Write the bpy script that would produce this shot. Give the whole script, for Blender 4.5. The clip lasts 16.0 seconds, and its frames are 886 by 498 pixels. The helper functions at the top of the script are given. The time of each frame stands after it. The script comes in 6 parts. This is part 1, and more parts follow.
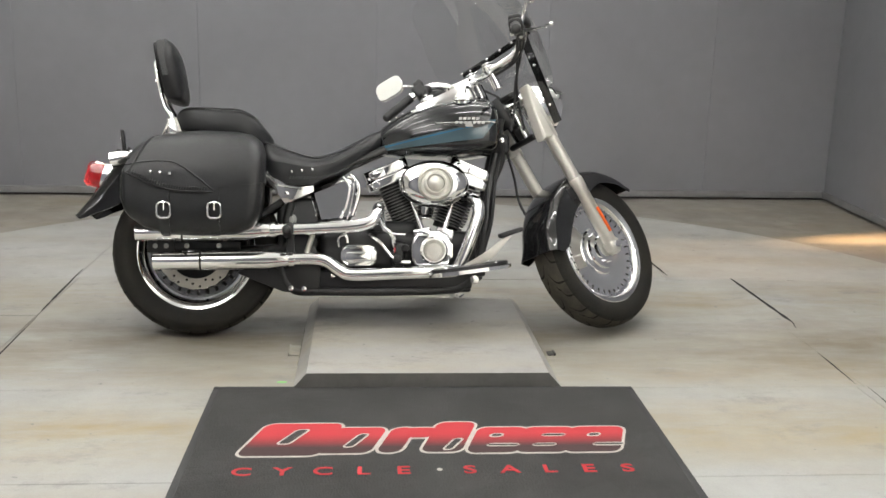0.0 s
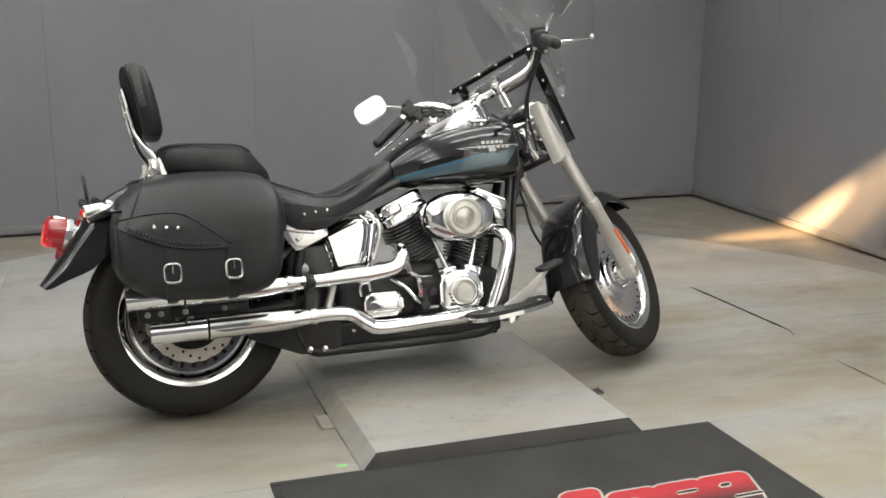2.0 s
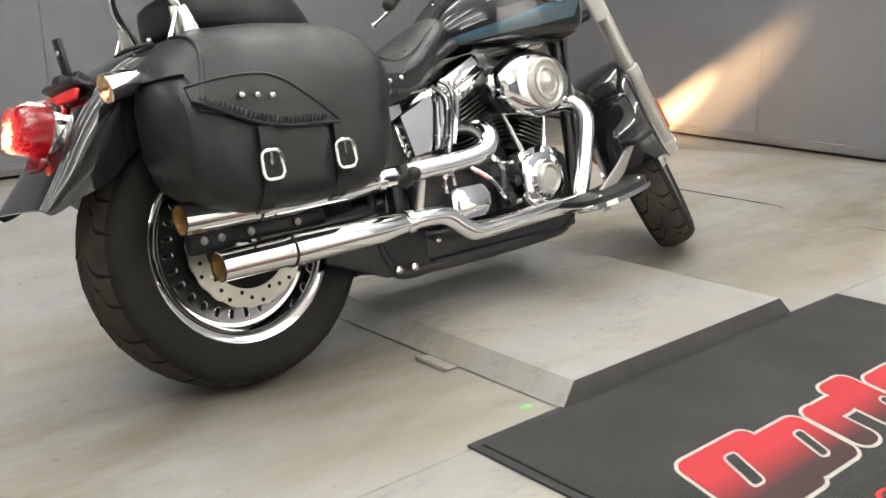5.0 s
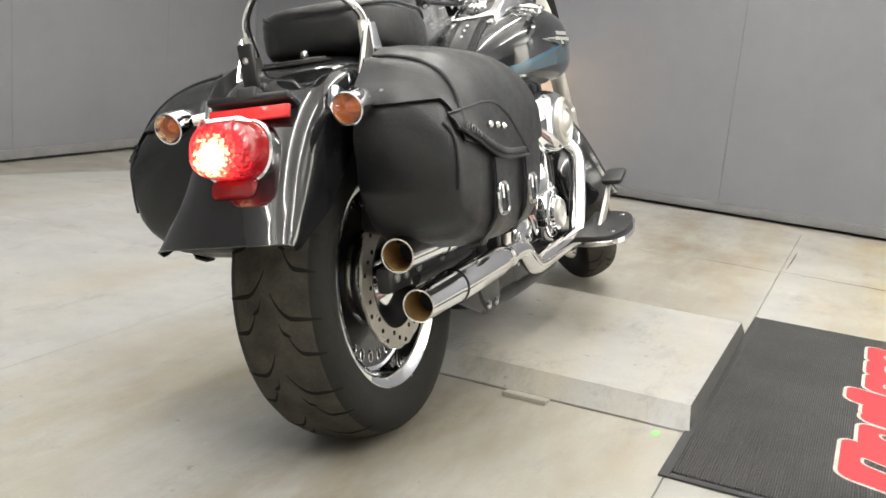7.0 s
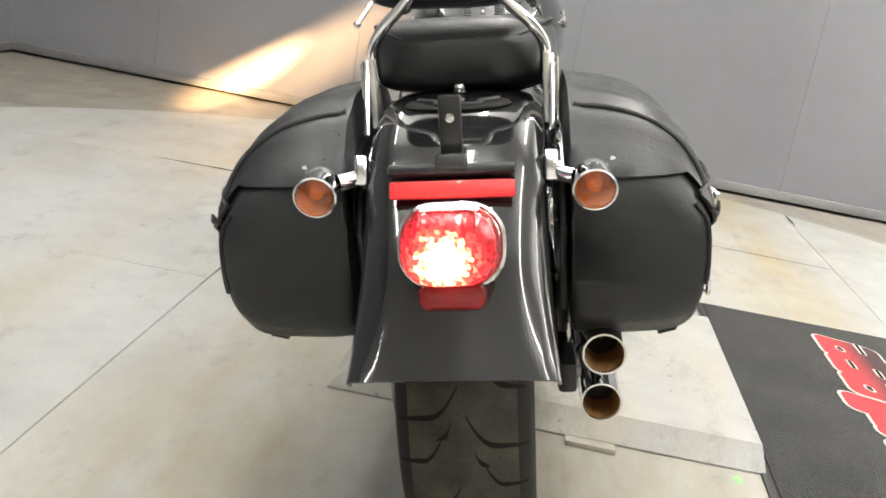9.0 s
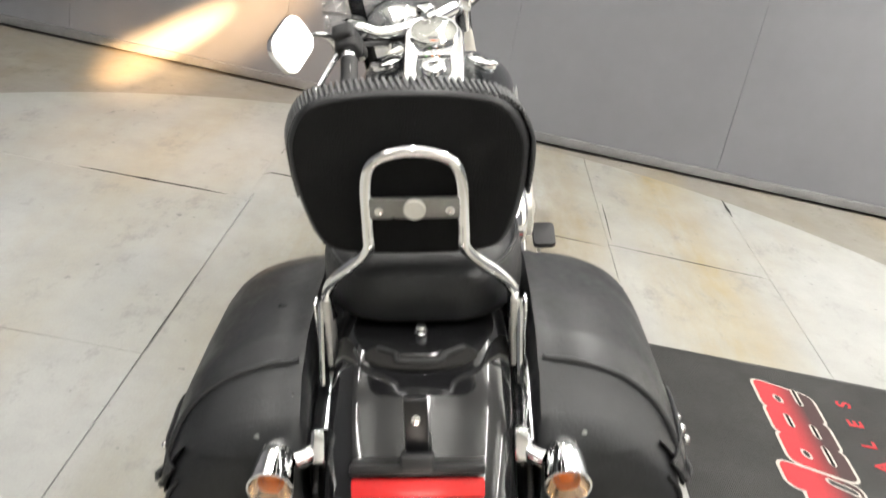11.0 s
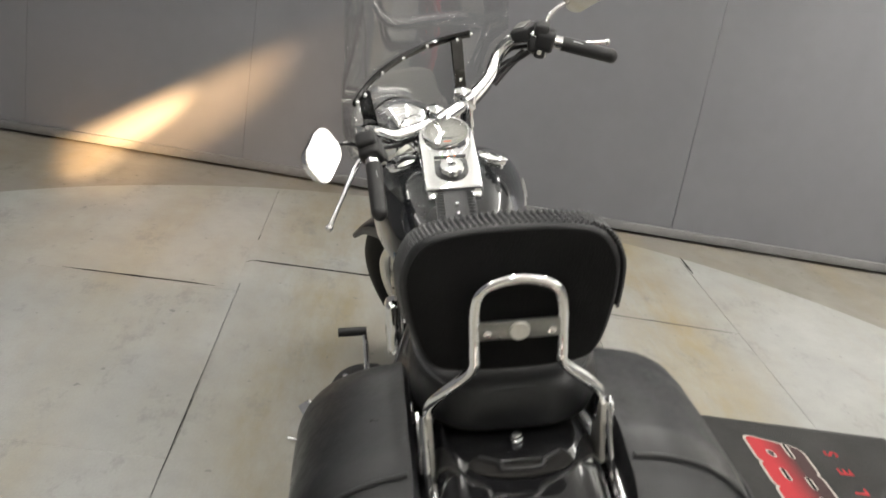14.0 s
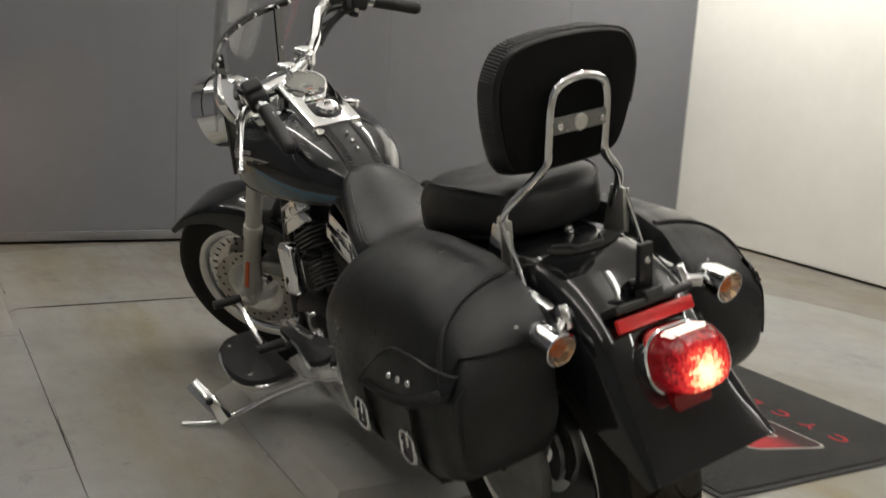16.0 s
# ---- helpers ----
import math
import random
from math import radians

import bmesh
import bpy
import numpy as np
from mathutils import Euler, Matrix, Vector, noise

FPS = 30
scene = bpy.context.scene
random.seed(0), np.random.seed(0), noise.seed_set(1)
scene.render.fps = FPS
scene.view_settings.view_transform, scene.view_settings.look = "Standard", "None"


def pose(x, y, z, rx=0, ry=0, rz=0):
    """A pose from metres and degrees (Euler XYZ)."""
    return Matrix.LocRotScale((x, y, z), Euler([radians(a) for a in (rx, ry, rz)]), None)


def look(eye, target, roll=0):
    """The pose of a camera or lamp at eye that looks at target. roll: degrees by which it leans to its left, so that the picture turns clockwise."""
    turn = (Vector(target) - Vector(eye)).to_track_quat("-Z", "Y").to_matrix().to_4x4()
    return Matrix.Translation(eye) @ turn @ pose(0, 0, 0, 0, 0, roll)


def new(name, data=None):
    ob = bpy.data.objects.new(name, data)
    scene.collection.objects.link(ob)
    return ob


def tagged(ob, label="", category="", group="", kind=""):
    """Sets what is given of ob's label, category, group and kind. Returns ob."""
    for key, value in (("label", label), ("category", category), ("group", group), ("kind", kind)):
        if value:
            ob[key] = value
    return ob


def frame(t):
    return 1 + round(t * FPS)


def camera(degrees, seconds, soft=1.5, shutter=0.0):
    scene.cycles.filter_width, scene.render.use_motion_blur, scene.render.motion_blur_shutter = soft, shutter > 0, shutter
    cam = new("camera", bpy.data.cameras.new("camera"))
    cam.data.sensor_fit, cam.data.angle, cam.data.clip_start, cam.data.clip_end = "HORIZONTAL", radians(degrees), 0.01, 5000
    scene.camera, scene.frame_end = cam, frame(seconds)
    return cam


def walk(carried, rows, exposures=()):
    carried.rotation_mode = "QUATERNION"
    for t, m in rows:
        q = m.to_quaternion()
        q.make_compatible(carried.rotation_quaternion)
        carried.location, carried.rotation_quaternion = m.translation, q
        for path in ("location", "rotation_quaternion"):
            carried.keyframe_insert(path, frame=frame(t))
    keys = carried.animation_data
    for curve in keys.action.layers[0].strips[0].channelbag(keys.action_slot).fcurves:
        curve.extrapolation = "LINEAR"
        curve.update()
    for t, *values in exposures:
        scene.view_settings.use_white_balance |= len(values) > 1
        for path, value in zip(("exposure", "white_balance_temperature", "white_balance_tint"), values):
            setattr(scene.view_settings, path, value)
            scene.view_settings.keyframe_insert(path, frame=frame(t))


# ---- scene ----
cam = camera(49.3, 16.0, soft=1.5, shutter=0.4)
PATH = [
    (0, (0.687, -3.74, 1.229), (0.848, -1.8, 0.772), 1.5),
    (0.5, (0.488, -3.591, 1.237), (0.743, -1.661, 0.78), 3.1),
    (1, (0.188, -3.472, 1.261), (0.628, -1.575, 0.805), 1.5),
    (1.5, (-0.012, -3.332, 1.257), (0.521, -1.459, 0.802), 2.1),
    (2, (-0.218, -3.117, 1.264), (0.445, -1.285, 0.813), 0.7),
    (2.5, (-0.411, -2.926, 1.252), (0.345, -1.13, 0.801), 1.3),
    (3, (-0.574, -2.727, 1.229), (0.294, -0.988, 0.758), -0.4),
    (3.5, (-0.699, -2.477, 1.157), (0.238, -0.782, 0.659), -0.7),
    (4, (-0.781, -2.226, 1.075), (0.262, -0.606, 0.537), -1.1),
    (4.2, (-0.798, -2.173, 1.021), (0.285, -0.584, 0.474), -1.6),
    (6.3, (-1.475, -1.231, 0.809), (0.194, -0.186, 0.457), 4.2),
    (6.5, (-1.54, -1.127, 0.816), (0.19, -0.184, 0.47), 4.8),
    (7, (-1.683, -0.902, 0.833), (0.107, -0.121, 0.402), 5.2),
    (7.5, (-1.675, -0.697, 0.827), (0.175, -0.073, 0.392), 6.1),
    (8, (-1.696, -0.48, 0.842), (0.193, -0.009, 0.383), 7.6),
    (8.2, (-1.65, -0.339, 0.861), (0.263, 0.016, 0.398), 9.0),
    (10.3, (-1.44, 0.134, 1.198), (0.44, 0.106, 0.517), 9.9),
    (10.5, (-1.411, 0.145, 1.253), (0.448, 0.111, 0.517), 10.4),
    (11, (-1.264, 0.161, 1.401), (0.582, 0.107, 0.631), 11.6),
    (11.5, (-1.118, 0.165, 1.515), (0.728, 0.128, 0.748), 10.9),
    (12, (-1.092, 0.19, 1.612), (0.751, 0.102, 0.841), 12.4),
    (12.5, (-1.097, 0.242, 1.693), (0.752, 0.062, 0.951), 12.2),
    (13, (-1.137, 0.317, 1.704), (0.727, 0.095, 1.016), 11.5),
    (13.5, (-1.195, 0.306, 1.607), (0.692, 0.116, 0.972), 11.9),
    (14, (-1.326, 0.416, 1.48), (0.559, 0.227, 0.841), 9.6),
    (14.5, (-1.453, 0.572, 1.388), (0.413, 0.228, 0.754), 8.1),
    (15, (-1.425, 0.715, 1.293), (0.432, 0.238, 0.725), 6.5),
    (15.5, (-1.425, 0.92, 1.164), (0.385, 0.171, 0.763), 5.0),
    (16, (-1.45, 1.181, 1.055), (0.257, 0.21, 0.676), 3.5),
]
EXPOSURES = [(0.0, -0.1, 6520, 10), (1.5, -0.2, 6520, 10), (2.5, -0.28, 6480, 10), (3.2, -0.22, 6500, 10), (4.2, -0.08, 6520, 10), (6.5, 0.33, 6600, 10), (8.2, 0.6, 6600, 10), (10.5, 0.4, 6620, 10), (11.0, 0.34, 6620, 10), (11.5, 0.03, 6650, 10), (12.0, -0.27, 6680, 10), (12.5, -0.34, 6680, 10), (13.5, -0.29, 6680, 10), (14.5, -0.34, 6680, 10), (15.2, -0.38, 6690, 10), (15.6, -0.58, 6750, 10), (16.0, -1.05, 6820, 10)]
walk(cam, [(t, look(eye, target, roll)) for t, eye, target, roll in PATH], EXPOSURES)

# ---------------------------------------------------------------- world and light
world = bpy.data.worlds.new("world")
scene.world = world
world.use_nodes = True
world.node_tree.nodes["Background"].inputs[0].default_value = (0.55, 0.6, 0.7, 1)
world.node_tree.nodes["Background"].inputs[1].default_value = 0.05

CEIL, HANG = 3.35, 2.95
TUBES = [(-1.1, -4.2), (-1.1, -2.45), (-1.1, -0.75), (-1.1, 0.6), (-1.1, 1.9), (2.5, -2.45), (1.9, -0.75), (1.9, 0.6), (1.9, 1.9)]
WASH = (2.5, -2.45)
WATTS = {-4.2: 30, -2.45: 27, -0.75: 19, 0.6: 18, 1.9: 13}
for lx, ly in TUBES:
    ld = bpy.data.lights.new("ceiling_tube", "AREA")
    ld.shape, ld.size, ld.size_y, ld.energy, ld.color = "RECTANGLE", 2.3, 0.05, 112 if (lx, ly) == WASH else WATTS[ly], (1.0, 0.99, 0.97)
    lo = new("ceiling_tube", ld)
    # the strip by the white wall is an added, unseen lamp, tilted to brighten that wall
    lo.matrix_world = pose(lx, ly, HANG - 0.105, -52 if (lx, ly) == WASH else 0, 0, 0)
    # an added upward lamp brightens the ceiling as fill, standing in for the tube's spill
    lu = new("ceiling_tube_upper", ld.copy())
    lu.data.energy = ld.energy * (0.25 if (lx, ly) == WASH else 1.35)
    lu.matrix_world = pose(lx, ly, HANG + 0.03, 180, 0, 0)


# ---------------------------------------------------------------- materials
def material(name, base, rough=0.5, metal=0.0, vary=0.0, scale=8.0, bump=0.0, bump_scale=60.0, coat=0.0, emit=None, power=0.0,
             second=None, spec=0.5, alpha=1.0, rough_vary=0.0, stretch=(1, 1, 1)):
    m = bpy.data.materials.new(name)
    m.use_nodes = True
    nt = m.node_tree
    n, l = nt.nodes, nt.links
    b = n["Principled BSDF"]
    b.inputs["Base Color"].default_value = (*base, 1)
    b.inputs["Roughness"].default_value = rough
    b.inputs["Metallic"].default_value = metal
    b.inputs["Specular IOR Level"].default_value = spec
    b.inputs["Coat Weight"].default_value = coat
    b.inputs["Coat Roughness"].default_value = 0.04
    if emit:
        b.inputs["Emission Color"].default_value = (*emit, 1)
        b.inputs["Emission Strength"].default_value = power
    co = n.new("ShaderNodeTexCoord")
    mp = n.new("ShaderNodeMapping")
    mp.inputs["Scale"].default_value = stretch
    l.new(co.outputs["Object"], mp.inputs["Vector"])
    if vary or rough_vary:
        t1 = n.new("ShaderNodeTexNoise")
        t1.inputs["Scale"].default_value, t1.inputs["Detail"].default_value = scale, 6
        l.new(mp.outputs[0], t1.inputs["Vector"])
        t2 = n.new("ShaderNodeTexNoise")
        t2.inputs["Scale"].default_value, t2.inputs["Detail"].default_value = scale * 9, 3
        l.new(mp.outputs[0], t2.inputs["Vector"])
        ad = n.new("ShaderNodeMath")
        ad.operation = "MULTIPLY_ADD"
        ad.inputs[1].default_value = 0.35
        l.new(t2.outputs["Fac"], ad.inputs[0])
        l.new(t1.outputs["Fac"], ad.inputs[2])
        rp = n.new("ShaderNodeMapRange")
        rp.inputs["From Min"].default_value, rp.inputs["From Max"].default_value = 0.42, 0.95
        l.new(ad.outputs[0], rp.inputs["Value"])
        if vary:
            mx = n.new("ShaderNodeMix")
            mx.data_type = "RGBA"
            s = second or tuple(c * (1 - vary) for c in base)
            mx.inputs["A"].default_value = (*base, 1)
            mx.inputs["B"].default_value = (*s, 1)
            l.new(rp.outputs[0], mx.inputs["Factor"])
            l.new(mx.outputs["Result"], b.inputs["Base Color"])
        if rough_vary:
            rr = n.new("ShaderNodeMapRange")
            rr.inputs["To Min"].default_value, rr.inputs["To Max"].default_value = max(0.0, rough - rough_vary), min(1.0, rough + rough_vary)
            l.new(rp.outputs[0], rr.inputs["Value"])
            l.new(rr.outputs[0], b.inputs["Roughness"])
    if bump:
        t3 = n.new("ShaderNodeTexNoise")
        t3.inputs["Scale"].default_value, t3.inputs["Detail"].default_value = bump_scale, 4
        l.new(mp.outputs[0], t3.inputs["Vector"])
        bp = n.new("ShaderNodeBump")
        bp.inputs["Strength"].default_value, bp.inputs["Distance"].default_value = bump, 0.004
        l.new(t3.outputs["Fac"], bp.inputs["Height"])
        l.new(bp.outputs[0], b.inputs["Normal"])
    return m


def glass(name, tint=(1, 1, 1), rough=0.02, gloss=0.12, most=0.6):
    """Thin clear sheet: mostly see-through, with a glossy share that grows at grazing angles."""
    m = bpy.data.materials.new(name)
    m.use_nodes = True
    n, l = m.node_tree.nodes, m.node_tree.links
    n.clear()
    out = n.new("ShaderNodeOutputMaterial")
    tr, gl, mx, fr, pw = n.new("ShaderNodeBsdfTransparent"), n.new("ShaderNodeBsdfGlossy"), n.new("ShaderNodeMixShader"), n.new("ShaderNodeLayerWeight"), n.new("ShaderNodeMapRange")
    tr.inputs[0].default_value = (*tint, 1)
    gl.inputs["Roughness"].default_value = rough
    fr.inputs["Blend"].default_value = 0.25
    pw.inputs["To Min"].default_value, pw.inputs["To Max"].default_value = gloss * 0.35, most
    l.new(fr.outputs["Facing"], pw.inputs["Value"])
    l.new(pw.outputs[0], mx.inputs[0])
    l.new(tr.outputs[0], mx.inputs[1])
    l.new(gl.outputs[0], mx.inputs[2])
    l.new(mx.outputs[0], out.inputs[0])
    return m


def floor_material(name, base, stain, bands=True, dark=0.75):
    """Worn painted floor: grey paint, tan tyre-dust streaks along x, scuffs and fine grain."""
    m = bpy.data.materials.new(name)
    m.use_nodes = True
    n, l = m.node_tree.nodes, m.node_tree.links
    b = n["Principled BSDF"]
    b.inputs["Roughness"].default_value = 0.55
    geo = n.new("ShaderNodeNewGeometry")

    def noise_tex(scale, detail, stretch=(1, 1, 1), rough=0.55):
        mp = n.new("ShaderNodeMapping")
        mp.inputs["Scale"].default_value = stretch
        l.new(geo.outputs["Position"], mp.inputs["Vector"])
        t = n.new("ShaderNodeTexNoise")
        t.inputs["Scale"].default_value, t.inputs["Detail"].default_value, t.inputs["Roughness"].default_value = scale, detail, rough
        l.new(mp.outputs[0], t.inputs["Vector"])
        return t.outputs["Fac"]

    def rng(v, a, c, lo=0.0, hi=1.0):
        r = n.new("ShaderNodeMapRange")
        r.inputs["From Min"].default_value, r.inputs["From Max"].default_value = a, c
        r.inputs["To Min"].default_value, r.inputs["To Max"].default_value = lo, hi
        l.new(v, r.inputs["Value"])
        return r.outputs[0]

    def mix(f, a, c):
        x = n.new("ShaderNodeMix")
        x.data_type = "RGBA"
        l.new(f, x.inputs["Factor"])
        for s, v in (("A", a), ("B", c)):
            if isinstance(v, tuple):
                x.inputs[s].default_value = (*v, 1)
            else:
                l.new(v, x.inputs[s])
        return x.outputs["Result"]

    def mul(a, c):
        x = n.new("ShaderNodeMath")
        x.operation = "MULTIPLY"
        l.new(a, x.inputs[0])
        l.new(c, x.inputs[1])
        return x.outputs[0]

    col = mix(rng(noise_tex(1.6, 5), 0.35, 0.7), base, tuple(c * 0.86 for c in base))
    streak = rng(noise_tex(1.0, 7, (0.6, 2.4, 1), 0.62), 0.47, 0.68, 0.0, 0.45 if bands else 0.8)
    col = mix(streak, col, stain)
    if bands:
        # tan tyre dust dragged in along the lines that the wheels take, and a darker brown band between them
        sep = n.new("ShaderNodeSeparateXYZ")
        l.new(geo.outputs["Position"], sep.inputs[0])
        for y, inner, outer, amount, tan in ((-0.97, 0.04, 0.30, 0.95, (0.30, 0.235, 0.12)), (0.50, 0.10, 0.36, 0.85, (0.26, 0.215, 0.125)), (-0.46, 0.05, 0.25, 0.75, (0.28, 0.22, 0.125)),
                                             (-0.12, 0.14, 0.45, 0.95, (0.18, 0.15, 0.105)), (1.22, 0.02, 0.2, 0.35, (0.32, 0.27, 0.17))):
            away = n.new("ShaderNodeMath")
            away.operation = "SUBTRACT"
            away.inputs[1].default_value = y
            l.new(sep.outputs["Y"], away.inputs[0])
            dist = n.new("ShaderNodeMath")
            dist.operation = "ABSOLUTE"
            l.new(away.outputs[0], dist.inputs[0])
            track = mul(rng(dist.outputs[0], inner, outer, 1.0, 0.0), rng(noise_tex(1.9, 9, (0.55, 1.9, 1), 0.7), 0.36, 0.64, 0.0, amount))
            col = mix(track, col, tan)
        blot = rng(noise_tex(0.9, 4, (1, 1, 1), 0.5), 0.52, 0.68, 0.0, 0.4)
        col = mix(blot, col, (0.28, 0.265, 0.22))
    scuff = rng(noise_tex(3.4, 10, (0.8, 1.5, 1), 0.78), 0.55, 0.70, 0.0, 0.7)
    col = mix(scuff, col, tuple(c * dark * 0.62 for c in base))
    mott = rng(noise_tex(13, 8, (1, 1, 1), 0.72), 0.46, 0.72, 0.0, 0.3)
    col = mix(mott, col, tuple(c * 0.66 for c in base))
    chip = rng(noise_tex(26, 2, (1, 1, 1), 0.4), 0.735, 0.76, 0.0, 0.6)
    col = mix(chip, col, tuple(c * 0.36 for c in base))
    fine = rng(noise_tex(160, 3), 0.3, 0.75, 0.0, 0.2)
    col = mix(fine, col, tuple(c * 0.5 for c in base))
    l.new(col, b.inputs["Base Color"])
    l.new(rng(noise_tex(4.0, 5), 0.3, 0.7, 0.42, 0.68), b.inputs["Roughness"])
    bp = n.new("ShaderNodeBump")
    bp.inputs["Strength"].default_value, bp.inputs["Distance"].default_value = 0.25, 0.002
    l.new(noise_tex(45, 6), bp.inputs["Height"])
    l.new(bp.outputs[0], b.inputs["Normal"])
    return m


def tank_material():
    """Black paint with a teal panel low on the flank, bounded by two slanting lines, and a fine pale pinstripe along its upper edge."""
    m = material("tank_paint", (0.012, 0.013, 0.015), 0.16, 0.0, coat=1.0, spec=0.15)
    n, l = m.node_tree.nodes, m.node_tree.links
    b = n["Principled BSDF"]
    co = n.new("ShaderNodeTexCoord")
    sep = n.new("ShaderNodeSeparateXYZ")
    l.new(co.outputs["Object"], sep.inputs[0])

    def math_node(op, a, c):
        x = n.new("ShaderNodeMath")
        x.operation = op
        for i, v in enumerate((a, c)):
            if isinstance(v, (int, float)):
                x.inputs[i].default_value = v
            else:
                l.new(v, x.inputs[i])
        return x.outputs[0]

    def height(x0, z0, x1, z1):
        k = (z1 - z0) / (x1 - x0)
        return math_node("SUBTRACT", sep.outputs["Z"], math_node("ADD", math_node("MULTIPLY", sep.outputs["X"], k), z0 - k * x0))

    up, lo = height(0.731, 0.74, 1.18, 0.845), height(0.731, 0.722, 1.18, 0.776)
    front = height(1.135, 0.765, 1.195, 0.845)
    inside = math_node("MULTIPLY", math_node("LESS_THAN", up, 0.0), math_node("GREATER_THAN", lo, 0.0))
    inside = math_node("MULTIPLY", inside, math_node("GREATER_THAN", front, 0.0))
    pin = math_node("LESS_THAN", math_node("ABSOLUTE", math_node("ADD", up, 0.008), 0.0), 0.0025)
    c1 = n.new("ShaderNodeMix")
    c1.data_type = "RGBA"
    c1.inputs["A"].default_value, c1.inputs["B"].default_value = (0.012, 0.013, 0.015, 1), (0.058, 0.095, 0.115, 1)
    l.new(inside, c1.inputs["Factor"])
    c2 = n.new("ShaderNodeMix")
    c2.data_type = "RGBA"
    c2.inputs["B"].default_value = (0.03, 0.12, 0.22, 1)
    l.new(c1.outputs["Result"], c2.inputs["A"])
    l.new(math_node("MULTIPLY", pin, inside), c2.inputs["Factor"])
    l.new(c2.outputs["Result"], b.inputs["Base Color"])
    return m


def weave_material(name, base):
    """Ribbed rubber-backed mat: fine diagonal rib and lint."""
    m = material(name, base, 0.85, 0.0, vary=0.45, scale=5)
    n, l = m.node_tree.nodes, m.node_tree.links
    b = n["Principled BSDF"]
    geo = n.new("ShaderNodeNewGeometry")
    w = n.new("ShaderNodeTexWave")
    w.inputs["Scale"].default_value, w.inputs["Distortion"].default_value = 58, 0.0
    w.bands_direction = "Y"
    l.new(geo.outputs["Position"], w.inputs["Vector"])
    w2 = n.new("ShaderNodeTexVoronoi")
    w2.inputs["Scale"].default_value = 150
    l.new(geo.outputs["Position"], w2.inputs["Vector"])
    old = b.inputs["Base Color"].links[0].from_socket
    rib = n.new("ShaderNodeMix")
    rib.data_type, rib.blend_type = "RGBA", "MULTIPLY"
    rib.inputs["Factor"].default_value = 0.28
    shade = n.new("ShaderNodeMapRange")
    shade.inputs["To Min"].default_value, shade.inputs["To Max"].default_value = 0.35, 1.5
    l.new(w.outputs["Fac"], shade.inputs["Value"])
    l.new(old, rib.inputs["A"])
    l.new(shade.outputs[0], rib.inputs["B"])
    l.new(rib.outputs["Result"], b.inputs["Base Color"])
    ad = n.new("ShaderNodeMath")
    ad.operation = "ADD"
    l.new(w.outputs["Fac"], ad.inputs[0])
    l.new(w2.outputs["Distance"], ad.inputs[1])
    bp = n.new("ShaderNodeBump")
    bp.inputs["Strength"].default_value, bp.inputs["Distance"].default_value = 0.8, 0.004
    l.new(ad.outputs[0], bp.inputs["Height"])
    l.new(bp.outputs[0], b.inputs["Normal"])
    return m


def fade_red_material():
    """Printed wordmark red that fades to a dirty dark red towards its lower edge."""
    m = material("wordmark_red", (0.55, 0.03, 0.04), 0.8, vary=0.25, scale=30, bump=0.3, bump_scale=300)
    n, l = m.node_tree.nodes, m.node_tree.links
    geo = n.new("ShaderNodeNewGeometry")
    sep = n.new("ShaderNodeSeparateXYZ")
    l.new(geo.outputs["Position"], sep.inputs[0])
    r = n.new("ShaderNodeMapRange")
    r.inputs["From Min"].default_value, r.inputs["From Max"].default_value = -1.11, -1.022
    l.new(sep.outputs["Y"], r.inputs["Value"])
    x = n.new("ShaderNodeMix")
    x.data_type = "RGBA"
    x.inputs["A"].default_value, x.inputs["B"].default_value = (0.045, 0.022, 0.022, 1), (0.42, 0.026, 0.034, 1)
    l.new(r.outputs[0], x.inputs["Factor"])
    l.new(x.outputs["Result"], n["Principled BSDF"].inputs["Base Color"])
    return m


